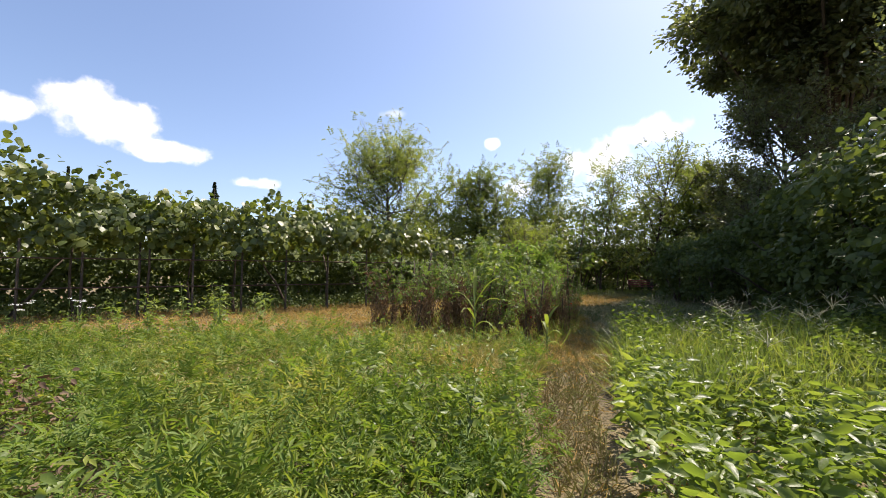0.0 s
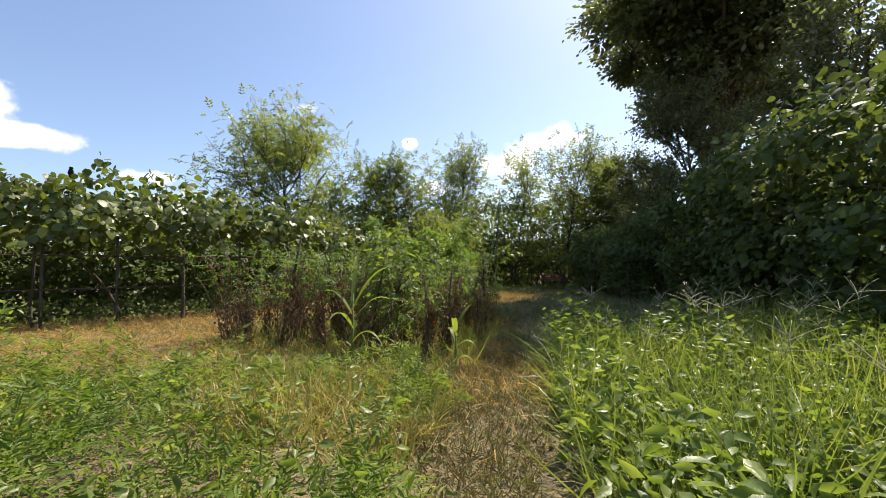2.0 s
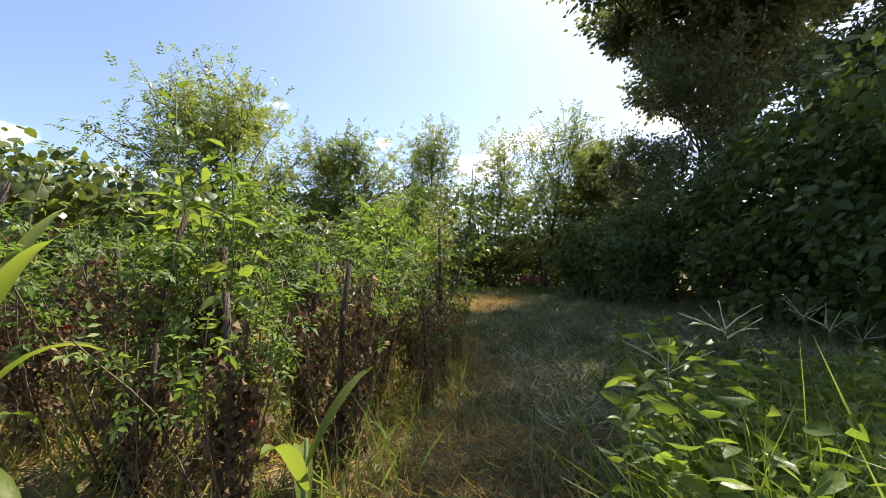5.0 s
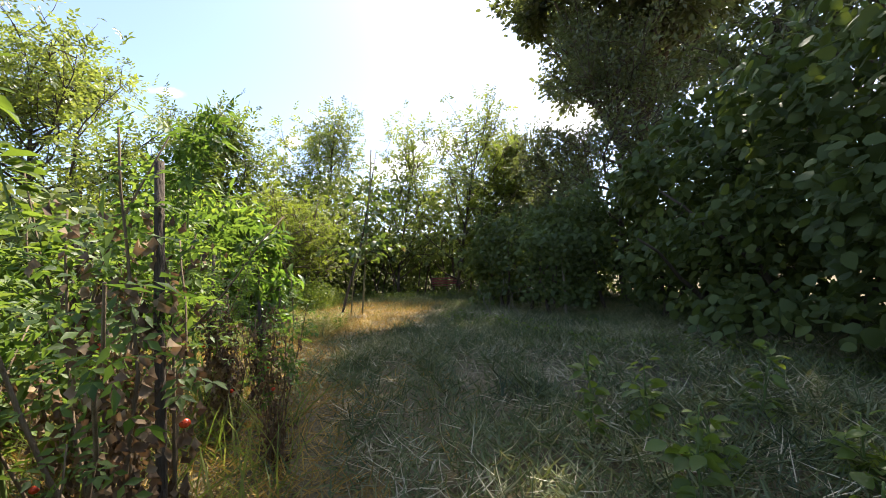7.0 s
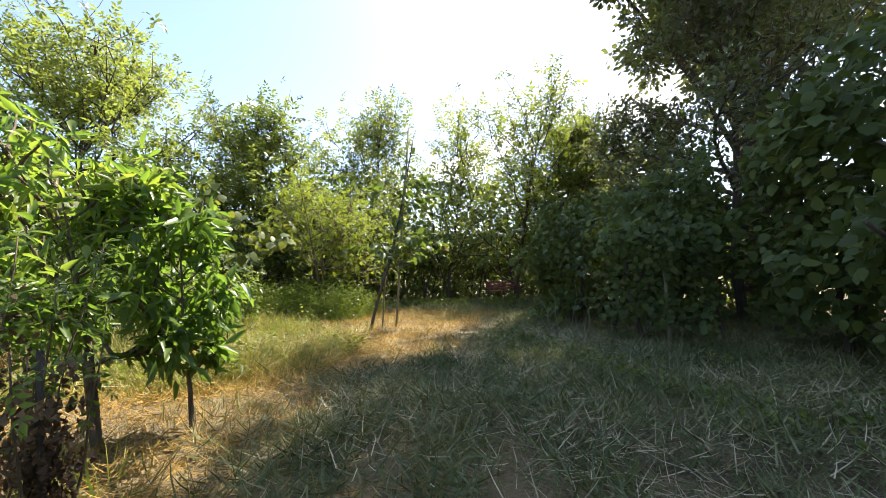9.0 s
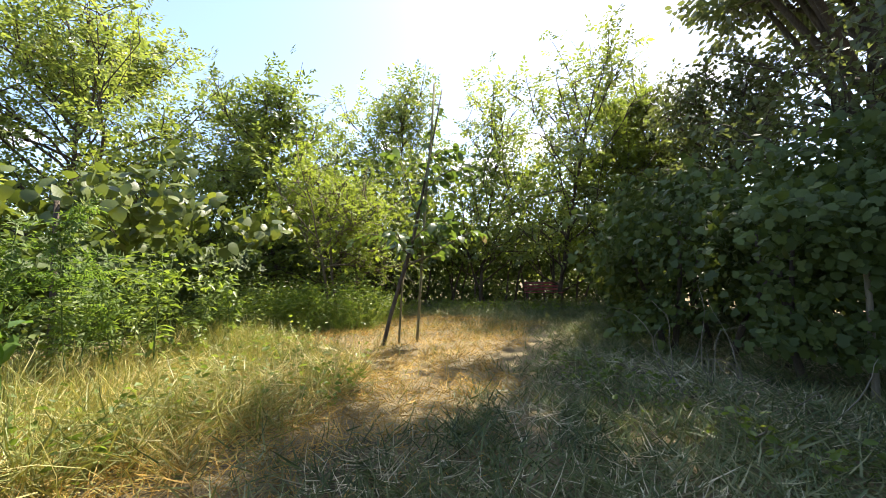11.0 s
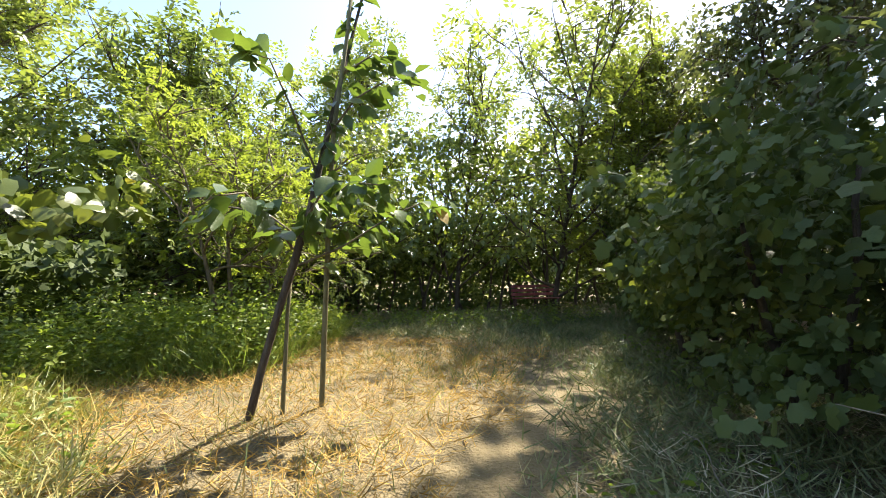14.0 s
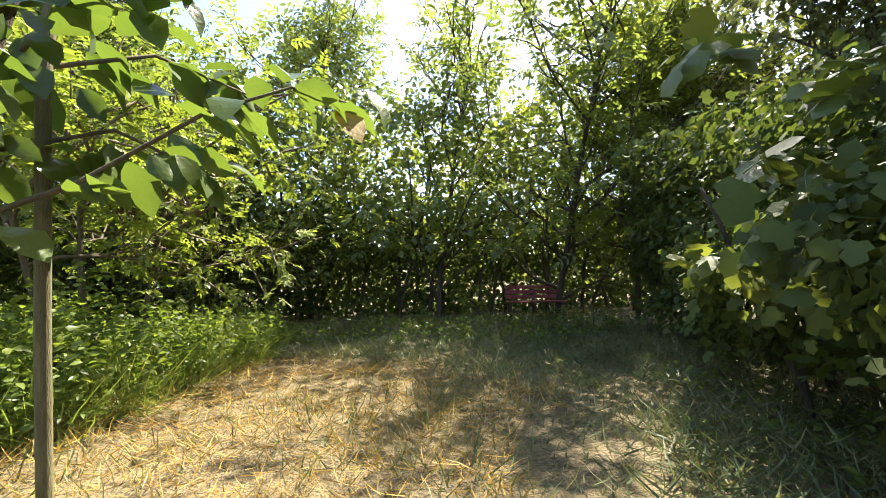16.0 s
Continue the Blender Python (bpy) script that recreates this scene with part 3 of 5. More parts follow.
def straw_and_grass():
    rng = np.random.default_rng(11)
    P = scatter(rng, (-14, 10.6, 0.6, 24.6), 420000, STRAW, 0.35, cut=[LEFT_BED])
    P = P[(P[:, 1] > 5.5) | (rng.uniform(size=len(P)) < 0.22)]
    far = np.hypot(P[:, 0] - 3, P[:, 1] - 12)
    P = P[rng.uniform(size=len(P)) < np.clip(1.25 - far / 14, 0.3, 1) * np.where(mown(P) > 0, 0.14, 1.0)]
    P[:, 2] += np.clip(lumps(P, 34, 0.3), 0, 1) * 0.05
    ob = mesh_object("dry_straw", lying(rng, P, 0.17, 0.0065, 0.06, 0.16), M_STRAW)
    tagged(ob, "pale yellow dry straw lying on mown ground", "straw", kind="stuff")
    # tufts of uncut stubble on the straw
    P = scatter(rng, (-2, 10, 12, 24), 26000, STRAW, 0.35)
    P = P[(mown(P) < 0.2) & (lumps(P, 35, 0.3) + rng.normal(size=len(P)) * 0.3 > 0.35)]
    m = len(P)
    ob = mesh_object("stubble", leaf_arrays(P, rand_dirs(rng, m, 1.1), rand_dirs(rng, m), rng.uniform(0.08, 0.26, m), rng.uniform(0.004, 0.009, m), BLADE), M_ROUGH)
    tagged(ob, "tufts of dry yellow stubble standing in the straw", "grass", kind="stuff")
    # mown grass along the tall hedge, its dark tone also standing for the shade
    P = scatter(rng, (2.4, 15, 6.6, 26.5), 330000, cut=[RIGHT_BED])
    near = np.hypot(P[:, 0] - 6, P[:, 1] - 12)
    P = P[(mown(P) + rng.normal(size=len(P)) * 0.35 > 0) & (rng.uniform(size=len(P)) < np.clip(1.4 - near / 12, 0.35, 1))]
    P = P[lumps(P, 39, 0.22) + rng.normal(size=len(P)) * 0.25 > -0.25]
    P[:, 2] += 0.07 * np.clip(lumps(P, 40, 0.25), 0, 1)
    ob = mesh_object("mown_grass", lying(rng, P, 0.19, 0.010, 0.10, 0.38), M_MOWN)
    tagged(ob, "mown grey-green grass with dry clippings", "grass", kind="stuff")
    # longer pale stalks strewn over it, in drifts
    P = scatter(rng, (3.2, 10.5, 7.5, 17), 34000, cut=[RIGHT_BED])
    P = P[(mown(P) > 0) & (lumps(P, 36, 0.5) + rng.normal(size=len(P)) * 0.4 > 0.25)]
    ob = mesh_object("strewn_stalks", lying(rng, P + np.array((0, 0, 0.06)), 0.21, 0.0055, 0.08, 0.08), M_STALK)
    tagged(ob, "pale dry stalks strewn over the mown grass", "straw", kind="stuff")
    # broken stalks lying in the rough grass
    P = scatter(rng, (0, 6, 13.2, 20.5), 22000, ROUGH_GRASS, 0.5)
    P = P[lumps(P, 37, 0.4) + rng.normal(size=len(P)) * 0.4 > 0.0]
    P[:, 2] += 0.10 + 0.12 * np.clip(lumps(P, 38, 0.5), 0, 1)
    ob = mesh_object("broken_stalks", lying(rng, P, 0.27, 0.007, 0.12, 0.12), M_ROUGH)
    tagged(ob, "broken straw-coloured stalks lying across the rough grass", "straw", kind="stuff")
    # short standing grass
    P = scatter(rng, (-12, 14, 0.4, 26), 160000, cut=[LEFT_BED, RIGHT_BED])
    P = P[lumps(P, 21, 1.3) + 0.5 * (mown(P) > 0) + rng.normal(size=len(P)) * 0.35 > 0.28]
    m = len(P)
    L = rng.uniform(0.07, 0.2, m) * (1 + 0.7 * lumps(P, 24, 0.4))
    ob = mesh_object("short_grass", leaf_arrays(P, rand_dirs(rng, m, 1.5), rand_dirs(rng, m), L, rng.uniform(0.005, 0.012, m), SHORT), M_MOWN)
    tagged(ob, "short tufts of green and yellowing grass", "grass", kind="stuff")
    # the trodden path through the beds
    P = scatter(rng, (0.0, 3.6, 0.3, 7.8), 52000, cut=[LEFT_BED, RIGHT_BED])
    m = len(P)
    L = rng.uniform(0.04, 0.16, m)
    ob = mesh_object("path_grass", leaf_arrays(P, rand_dirs(rng, m, 0.7), rand_dirs(rng, m), L, rng.uniform(0.005, 0.011, m), SHORT), M_TRODDEN)
    tagged(ob, "trodden brown and green grass on the narrow path", "grass", kind="stuff")
    # long rough grass
    for name, poly, box, n, lo, hi, mat, label in (
            ("rough_grass", ROUGH_GRASS, (0, 6, 13.5, 20.5), 52000, 0.2, 0.62, M_ROUGH, "tangled long grass, half green and half straw"),
            ("patch_grass", [(-2, 9.2), (1.4, 6.8), (2.2, 7.0), (3.8, 11), (3.2, 12.6), (-1, 11.6)], (-2.2, 4, 6.6, 12.8), 9000, 0.2, 0.6, M_GRASS, "thin grass growing between the tomato plants"),
            ("green_grass", TALL_WEEDS, (1, 7.2, 19.5, 26), 24000, 0.35, 0.8, M_GRASS, "tall fresh green grass around the fruit tree"),
            ("bed_grass", LEFT_BED, (-4.5, 1.6, 2.0, 9), 90000, 0.15, 0.42, M_ROUGH, "fine yellow-green grass growing through the weeds"),
            ("path_edge_grass", RIGHT_BED, (0.8, 9.4, 0.0, 8.6), 60000, 0.35, 0.85, M_GRASS, "long green grass blades among the weeds")):
        P = scatter(rng, box, n, poly)
        if name == "rough_grass":
            P = P[lumps(P, 29, 0.35) + rng.normal(size=len(P)) * 0.35 > -0.25]
        if name == "bed_grass":
            P = P[lumps(P, 27, 1.2) + 0.25 * (P[:, 1] - 5.2) + rng.normal(size=len(P)) * 0.3 > 0]
        if name == "path_edge_grass":
            P = P[(lumps(P, 28, 0.9) + 0.14 * np.minimum(P[:, 1] - 5, 6.9 - P[:, 1]) > -0.45) & (P[:, 1] < 7.3)]
        P = P[off_path(P, 0.75 if name == "rough_grass" else 0.36)]
        m = len(P)
        L = rng.uniform(lo, hi, m) * (0.8 + 0.35 * lumps(P, 22, 0.8))
        ob = mesh_object(name, leaf_arrays(P, rand_dirs(rng, m, 0.65 if name == "rough_grass" else 1.2), rand_dirs(rng, m), L, rng.uniform(0.005, 0.013, m), BLADE), mat)
        tagged(ob, label, "grass", kind="stuff")


straw_and_grass()


def feathery_weeds():
    """Low ferny weeds: stems with fine divided leaves."""
    rng = np.random.default_rng(15)
    P = scatter(rng, (-9.5, 1.6, 0.6, 9.0), 7200, LEFT_BED, 0.45)
    P = P[~inside(P, WITHERED) | (rng.uniform(size=len(P)) < 0.55)]
    P = P[(lumps(P, 16, 1.4) > -0.75) & off_path(P, 0.26)]
    P = P[rng.uniform(size=len(P)) < np.interp(P[:, 1] - 0.35 * np.abs(P[:, 0]) + 0.8 * lumps(P, 18, 0.9), (3.2, 5.0), (1.0, 0.28))]
    hgt = 0.37 * (1 + 0.9 * lumps(P, 17, 0.6)) * rng.uniform(0.7, 1.15, len(P))
    A, D = [], []
    for k in range(9):
        f = rng.uniform(0.25, 1.0, len(P))
        q = P + rng.normal(size=P.shape) * 0.07
        q[:, 2] = hgt * f
        A.append(q)
        D.append(rand_dirs(rng, len(P), 0.9))
    A, D = np.concatenate(A), np.concatenate(D)
    arr = compound_leaves(rng, A, D, 0.15, 0.058, 4, 0.1, DIAMOND, 0.24)
    tagged(mesh_object("feathery_weeds", arr, M_FEATHER), "dense low bed of bright green feathery weeds", "weeds", kind="stuff")


feathery_weeds()


def broad_weeds(name, seed, poly, box, n, height, leaf, label, mat=None, each=9, width=0.42):
    rng = np.random.default_rng(seed)
    P = scatter(rng, box, n, poly, 0.45)
    P = P[(lumps(P, seed + 1, 1.1) > -0.55) & off_path(P, 0.3)]
    hgt = height * (1 + 0.7 * lumps(P, seed + 2, 0.6)) * rng.uniform(0.65, 1.15, len(P))
    A, D = [], []
    for k in range(each):
        f = (k + rng.uniform(0, 1, len(P))) / each
        a = rng.uniform(0, 6.28, len(P))
        q = P + np.stack([np.cos(a), np.sin(a), np.zeros(len(P))], 1) * 0.03
        q[:, 2] = hgt * (0.2 + 0.8 * f)
        A.append(q)
        D.append(np.stack([np.cos(a), np.sin(a), rng.uniform(-0.3, 0.7, len(P))], 1))
    A, D = np.concatenate(A), np.concatenate(D)
    L = leaf * rng.uniform(0.5, 1.2, len(A))
    arr = leaf_arrays(A, D + np.array((0, 0, -0.25)), rand_dirs(rng, len(A), 0.75), L, L * width, LANCE)
    tagged(mesh_object(name, arr, mat or M_WEED), label, "weeds", kind="stuff")


broad_weeds("leafy_weeds", 41, RIGHT_BED, (0.7, 9.5, -0.5, 8.8), 6200, 0.47, 0.10, "thick bed of knee-high green leafy weeds", None, 12)
broad_weeds("low_leafy_weeds", 45, LEFT_BED, (-9.5, 0.9, 0.4, 8.8), 2600, 0.42, 0.075, "scattered leafy weeds among feathery ones", None, 9)


broad_weeds("withered_weeds", 48, WITHERED, (-6.6, -1.0, 0.4, 4.8), 1500, 0.34, 0.08, "withering grey-brown weeds at the edge of the bed", M_DEAD, 7)


broad_weeds("fresh_weeds", 55, TALL_WEEDS, (1, 7.2, 19.5, 26), 3800, 0.78, 0.085, "fresh green leafy weeds under the fruit tree", None, 11, 0.5)
broad_weeds("rough_weeds", 95, ROUGH_GRASS, (0, 6, 13.5, 20.5), 700, 0.38, 0.075, "leafy weeds scattered through the rough grass", None, 9, 0.45)
broad_weeds("edge_weeds", 58, [(6.2, 24.0), (8.5, 23.4), (10.6, 22.6), (12.6, 22.4), (13.2, 25.4), (10, 26.6), (6.4, 26.6)], (6, 13.4, 22, 27), 620, 0.26, 0.09, "low leafy weeds along the foot of the thicket", None, 8, 0.5)


broad_weeds("hedge_foot_weeds", 88, [(9.0, 8.2), (8.0, 8.4), (7.2, 10.5), (7.4, 13.0), (6.9, 14.8), (7.6, 16.8), (9.2, 18.4), (11.0, 20.2), (11.6, 19.4), (9.4, 16.0), (9.4, 13.0)], (6.6, 11.8, 8, 20.4), 1500, 0.20, 0.075, "low dark-green weeds along the foot of the hedge", None, 7, 0.5)


# ---- the vine-covered trellis on the left ----
VINE_LINE = [(-19, 6.3, 4.6, 1.3), (-12.3, 10.6, 4.5, 1.25), (-9.0, 12.7, 3.95, 1.2), (-5.4, 14.9, 3.65, 1.15), (-1.5, 17.2, 2.9, 1.0), (1.5, 19.1, 2.6, 0.9), (4.0, 20.9, 2.5, 0.9)]


def vine_trellis():
    rng = np.random.default_rng(51)
    t = thing("vine_trellis", pose(0, 0, 0), "long grape-vine trellis with dense green leaves over bare shaded trunks", "vine hedge")
    mesh_object("foliage", hedge_foliage(52, VINE_LINE, 46000, 0.19, 1.0, VINE_LITE, 2.05, 0.9, 0.45), M_VINE, t)
    line = np.array(VINE_LINE)
    for k, u in enumerate(np.linspace(0.05, 0.8, 15)):
        s = u * (len(line) - 1)
        p = line[int(s)] + (line[min(int(s) + 1, len(line) - 1)] - line[int(s)]) * (s % 1)
        q = (p[0] + rng.normal() * 0.25, p[1] + rng.normal() * 0.25, -0.05)
        mesh_object("vine_trunk", tube_arrays([(wander(rng, q, (rng.normal() * 0.12, rng.normal() * 0.12, 1), 2.1, 6, 0.12), np.linspace(0.05, 0.025, 7))], 6), M_BARK, t, smooth=True)
        post = np.array([(p[0] + 0.5, p[1] - 0.7, -0.05), (p[0] + 0.5, p[1] - 0.7, 2.2)])
        mesh_object("post", tube_arrays([(post, (0.035, 0.03))], 6), M_BARK, t)
    for z in (0.9, 1.7):
        pts = np.stack([line[:-2, 0] + 0.5, line[:-2, 1] - 0.72, np.full(len(line) - 2, z)], 1)
        mesh_object("rail", tube_arrays([(pts, np.full(len(pts), 0.022))], 6), M_IRON, t)


vine_trellis()

# ---- the tall dark hedges on the right ----
def overgrown_hedge(seed, line, n, leaf, stems, label, low=0.12, ragged=0.42, material=None, name="overgrown_hedge", template=VINE_FAR):
    rng = np.random.default_rng(seed)
    t = thing(name, pose(0, 0, 0), label, "hedge")
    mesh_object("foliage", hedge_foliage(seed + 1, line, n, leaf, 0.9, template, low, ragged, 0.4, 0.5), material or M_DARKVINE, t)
    line = np.array(line)
    for u in np.linspace(0.04, 0.97, stems):
        s = u * (len(line) - 1)
        p = line[int(s)] + (line[min(int(s) + 1, len(line) - 1)] - line[int(s)]) * (s % 1)
        q = (p[0] + rng.uniform(-0.8, 0.6), p[1] + rng.normal() * 0.4, -0.05)
        mesh_object("stem", tube_arrays([(wander(rng, q, (rng.normal() * 0.15, rng.normal() * 0.15, 1), p[2] * 0.75, 7, 0.13), np.linspace(0.05, 0.015, 8))], 5), M_BARK, t, smooth=True)
    return t


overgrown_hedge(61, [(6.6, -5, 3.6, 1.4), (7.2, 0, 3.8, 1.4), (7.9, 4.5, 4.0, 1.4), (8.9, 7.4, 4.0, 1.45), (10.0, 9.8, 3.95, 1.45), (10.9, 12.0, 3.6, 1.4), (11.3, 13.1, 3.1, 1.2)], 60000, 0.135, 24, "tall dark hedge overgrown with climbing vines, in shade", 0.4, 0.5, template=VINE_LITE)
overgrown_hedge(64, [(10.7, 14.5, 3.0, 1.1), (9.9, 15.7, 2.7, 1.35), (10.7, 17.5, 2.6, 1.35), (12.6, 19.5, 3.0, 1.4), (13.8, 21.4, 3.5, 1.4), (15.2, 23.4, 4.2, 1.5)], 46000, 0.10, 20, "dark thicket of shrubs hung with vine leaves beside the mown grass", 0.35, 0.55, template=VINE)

# ---- the thicket closing the back, and growth beyond the hedges ----
overgrown_hedge(67, [(-12, 31, 5.0, 1.6), (-2, 29.5, 5.6, 1.7), (5, 28.8, 5.9, 1.6), (9, 28.2, 5.9, 1.6), (13, 27.2, 6.1, 1.6), (18, 26.5, 6.8, 1.8)], 58000, 0.17, 44,
                "dense green thicket with thin dark trunks closing the back", 1.7, 1.1, M_BUSH, "back_thicket")
# shrub rows added behind trellis and hedge; their dark leaves stand for shade in gaps
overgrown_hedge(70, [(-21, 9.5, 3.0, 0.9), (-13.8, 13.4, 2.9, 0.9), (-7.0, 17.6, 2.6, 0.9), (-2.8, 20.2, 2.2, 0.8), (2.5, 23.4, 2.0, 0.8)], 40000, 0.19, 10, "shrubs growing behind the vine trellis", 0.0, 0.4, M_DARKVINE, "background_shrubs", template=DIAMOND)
overgrown_hedge(76, [(13.4, -6, 3.0, 0.8), (13.4, 4, 3.0, 0.8), (13.6, 12, 3.0, 0.8), (15.5, 17, 3.2, 0.8), (18, 22, 3.4, 0.8)], 16000, 0.2, 6, "dark shrubs added behind the overgrown hedge to keep its gaps dark", 0.0, 0.4, M_DARKVINE, "background_shrubs", template=DIAMOND)
# dark low leaf rows, added so thicket and trellis feet read as shade
overgrown_hedge(83, [(-12, 32.4, 3.0, 0.7), (5, 29.8, 3.2, 0.7), (9.5, 28.9, 3.2, 0.7), (13.5, 28.2, 3.2, 0.7), (19, 27.6, 3.2, 0.7)], 52000, 0.14, 4, "low dark undergrowth, thickened to put shade inside the back thicket", 0.0, 0.25, M_DARKVINE, "undergrowth", template=DIAMOND)
overgrown_hedge(86, [(-19.5, 6.9, 0.6, 0.6), (-12.3, 11.4, 0.6, 0.6), (-5.4, 15.6, 0.5, 0.6), (1.0, 19.4, 0.5, 0.6)], 9000, 0.10, 4, "low dark weeds added to put shade under the vine trellis", 0.0, 0.15, M_DARKVINE, "undergrowth", template=DIAMOND)
overgrown_hedge(73, [(-14, 34, 3.2, 1.2), (5, 31.5, 3.2, 1.2), (13, 30.2, 3.2, 1.2), (22, 29, 3.5, 1.2)], 20000, 0.22, 6, "dark shrubs beyond the back thicket", 0.0, 0.5, M_DARKVINE, "background_shrubs", template=DIAMOND)


def far_woods():
    rng = np.random.default_rng(79)
    n = 26000
    a = rng.uniform(0, 2 * math.pi, n)
    r = rng.uniform(58, 66, n)
    P = np.stack([np.sin(a) * r, np.cos(a) * r + 10, np.zeros(n)], 1)
    top = 4.6 + 1.8 * lumps(P, 80, 9.0)
    P[:, 2] = rng.uniform(0, 1, n) ** 0.7 * top
    L = rng.uniform(0.5, 1.1, n)
    ob = mesh_object("far_woods", leaf_arrays(P, rand_dirs(rng, n), rand_dirs(rng, n, 1.0), L, L * 0.8, DIAMOND), M_BUSH)
    tagged(ob, "distant band of green trees around the gardens", "woods", kind="stuff")


far_woods()

# ---- trees ----
def oak_tree():
    """A broad crown of leaf sprays on spreading limbs, with gaps of sky between them."""
    rng = np.random.default_rng(110)
    base = np.array((17.8, 18.6, 0.0))
    t = thing("oak_tree", pose(*base), "huge dark oak tree overhanging the hedge", "tree")
    trunk = wander(rng, (0, 0, -0.1), (0.02, 0, 1), 10.5, 8, 0.05, 0.03)
    wood = [(trunk, np.linspace(0.42, 0.2, 9))]
    centre, radii = np.array((17.6, 18.2, 12.8)) - base, np.array((6.7, 6.6, 5.6))
    ends = [np.array(p) - base for p in ((11.5, 17.8, 13.2), (12.4, 16.2, 13.2), (13.2, 19.4, 12.4), (14.6, 15.0, 10.6), (16.0, 13.6, 10.0), (12.8, 17.4, 13.4), (11.2, 14.6, 13.6), (12.2, 15.0, 13.2), (14.2, 20.6, 11.6),
                                             (11.5, 13.8, 13.4), (12.0, 12.4, 13.0), (12.8, 14.2, 12.8), (11.2, 15.8, 13.8), (13.4, 12.0, 12.4))]   # limbs reaching out over the garden; several, out of view, added to shade it
    for k in range(28):
        d = rand_dirs(rng, 1)[0]
        ends.append(centre + radii * d * (0.82 * rng.uniform(0.12, 1) ** 0.4))
    P, D = [], []
    for k, end in enumerate(ends):
        at = trunk[min(int((0.45 + 0.55 * rng.uniform()) * 8), 8)]
        mid = (at + end) / 2 + np.array((0, 0, 0.7)) + rng.normal(size=3) * 0.3
        u = np.linspace(0, 1, 7)[:, None]
        limb = at * (1 - u) ** 2 + 2 * mid * u * (1 - u) + end * u ** 2
        wood.append((limb, np.linspace(0.11, 0.03, 7)))
        d = unit(end - at)
        for j in range(8):
            way = unit(d * 0.8 + rng.normal(size=3) * np.array((0.75, 0.75, 0.5)))
            q = limb[rng.integers(3, 7)]
            w = wander(rng, q, way, rng.uniform(1.1, 2.3), 6, 0.2)
            over = np.linalg.norm((w[-1] - centre) / radii)
            if over > 1.05 and k > 13:
                w = q + (w - q) * max(0.15, 1.05 / over - 0.1)
            wood.append((w, np.linspace(0.035, 0.008, 7)))
            n = int(rng.uniform(70, 160) * (1.7 if k < 14 else 1.0))
            s = rng.uniform(0.3, 1, n) ** 0.7 * 5.99
            i = s.astype(int)
            on = w[i] + (w[i + 1] - w[i]) * (s % 1)[:, None]
            c = on + rng.normal(size=(n, 3)) * np.array((0.30, 0.30, 0.17))
            P.append(c)
            D.append(unit(c - on) + unit(w[-1] - w[0]) * 0.5 + np.array((0, 0, -0.3)))
    P, D = np.concatenate(P), np.concatenate(D) + rng.normal(size=(sum(map(len, P)), 3)) * 0.4
    L = rng.uniform(0.16, 0.32, len(P))
    mesh_object("trunk", tube_arrays(wood, 6), M_BARK, t, smooth=True)
    mesh_object("crown", leaf_arrays(P, D, rand_dirs(rng, len(P), 0.9), L, L * 0.58, OVAL), M_OAK, t)


ROW = "walnut trees along the back"
broadleaf_tree("walnut_tree", 101, -3.9, 27.5, 11.4, 4.3, "tall walnut tree with loose light-green crown", M_WALNUT, 0.16, 38, 10, 0.15, rachis=0.5, leaflet=0.2, each=2, group=ROW, top=0.78, rise=0.7, twig_len=0.58, jitter=0.32)
broadleaf_tree("walnut_tree", 102, 1.9, 28.7, 9.0, 3.2, "walnut tree with rounded light-green crown", M_WALNUT, 0.14, 30, 8, 0.14, rachis=0.5, leaflet=0.2, each=2, group=ROW, top=0.76, rise=0.75, twig_len=0.52, jitter=0.2)
broadleaf_tree("walnut_tree", 103, 12.9, 25.5, 9.8, 2.9, "slender walnut tree with pale leaves on rising limbs", M_WALNUT, 0.06, 30, 6, 0.10, rachis=0.5, leaflet=0.2, each=1, rise=1.0, group=ROW, top=0.78, twig_len=0.55, jitter=0.15)
broadleaf_tree("walnut_tree", 104, 7.2, 29.3, 10.2, 3.1, "slender walnut tree with a pointed top", M_WALNUT, 0.12, 26, 7, 0.09, rachis=0.48, leaflet=0.19, each=2, rise=1.1, group=ROW, top=0.8, twig_len=0.5, jitter=0.2)
broadleaf_tree("walnut_tree", 105, 10.3, 26.8, 8.9, 2.7, "young walnut tree in the thicket", M_WALNUT, 0.1, 24, 6, 0.08, rachis=0.48, leaflet=0.19, each=1, rise=1.0, group=ROW, top=0.76, twig_len=0.55, jitter=0.15)
broadleaf_tree("walnut_tree", 115, -9.0, 30.0, 6.6, 3.2, "lower walnut tree behind the vine trellis", M_WALNUT, 0.15, 20, 12, 0.12, rachis=0.42, leaflet=0.17, each=2, group=ROW, top=0.6, rise=1.0, twig_len=0.32)
broadleaf_tree("bush", 106, 5.0, 27.0, 5.8, 2.2, "dense green bush at the back of the garden", M_BUSH, 0.1, 30, 11, 0.08, False, leaflet=0.14, each=5, category="bush", top=0.6, rise=0.9)
broadleaf_tree("bush", 107, -0.8, 25.0, 4.6, 2.6, "dense green bush behind the vine trellis", M_BUSH, 0.1, 28, 11, 0.08, False, leaflet=0.14, each=5, category="bush", top=0.55, rise=0.9)
broadleaf_tree("bush", 108, 15.6, 22.6, 6.2, 2.0, "dark bush beside the back thicket", M_BUSH, 0.1, 30, 11, 0.08, False, leaflet=0.14, each=5, category="bush")
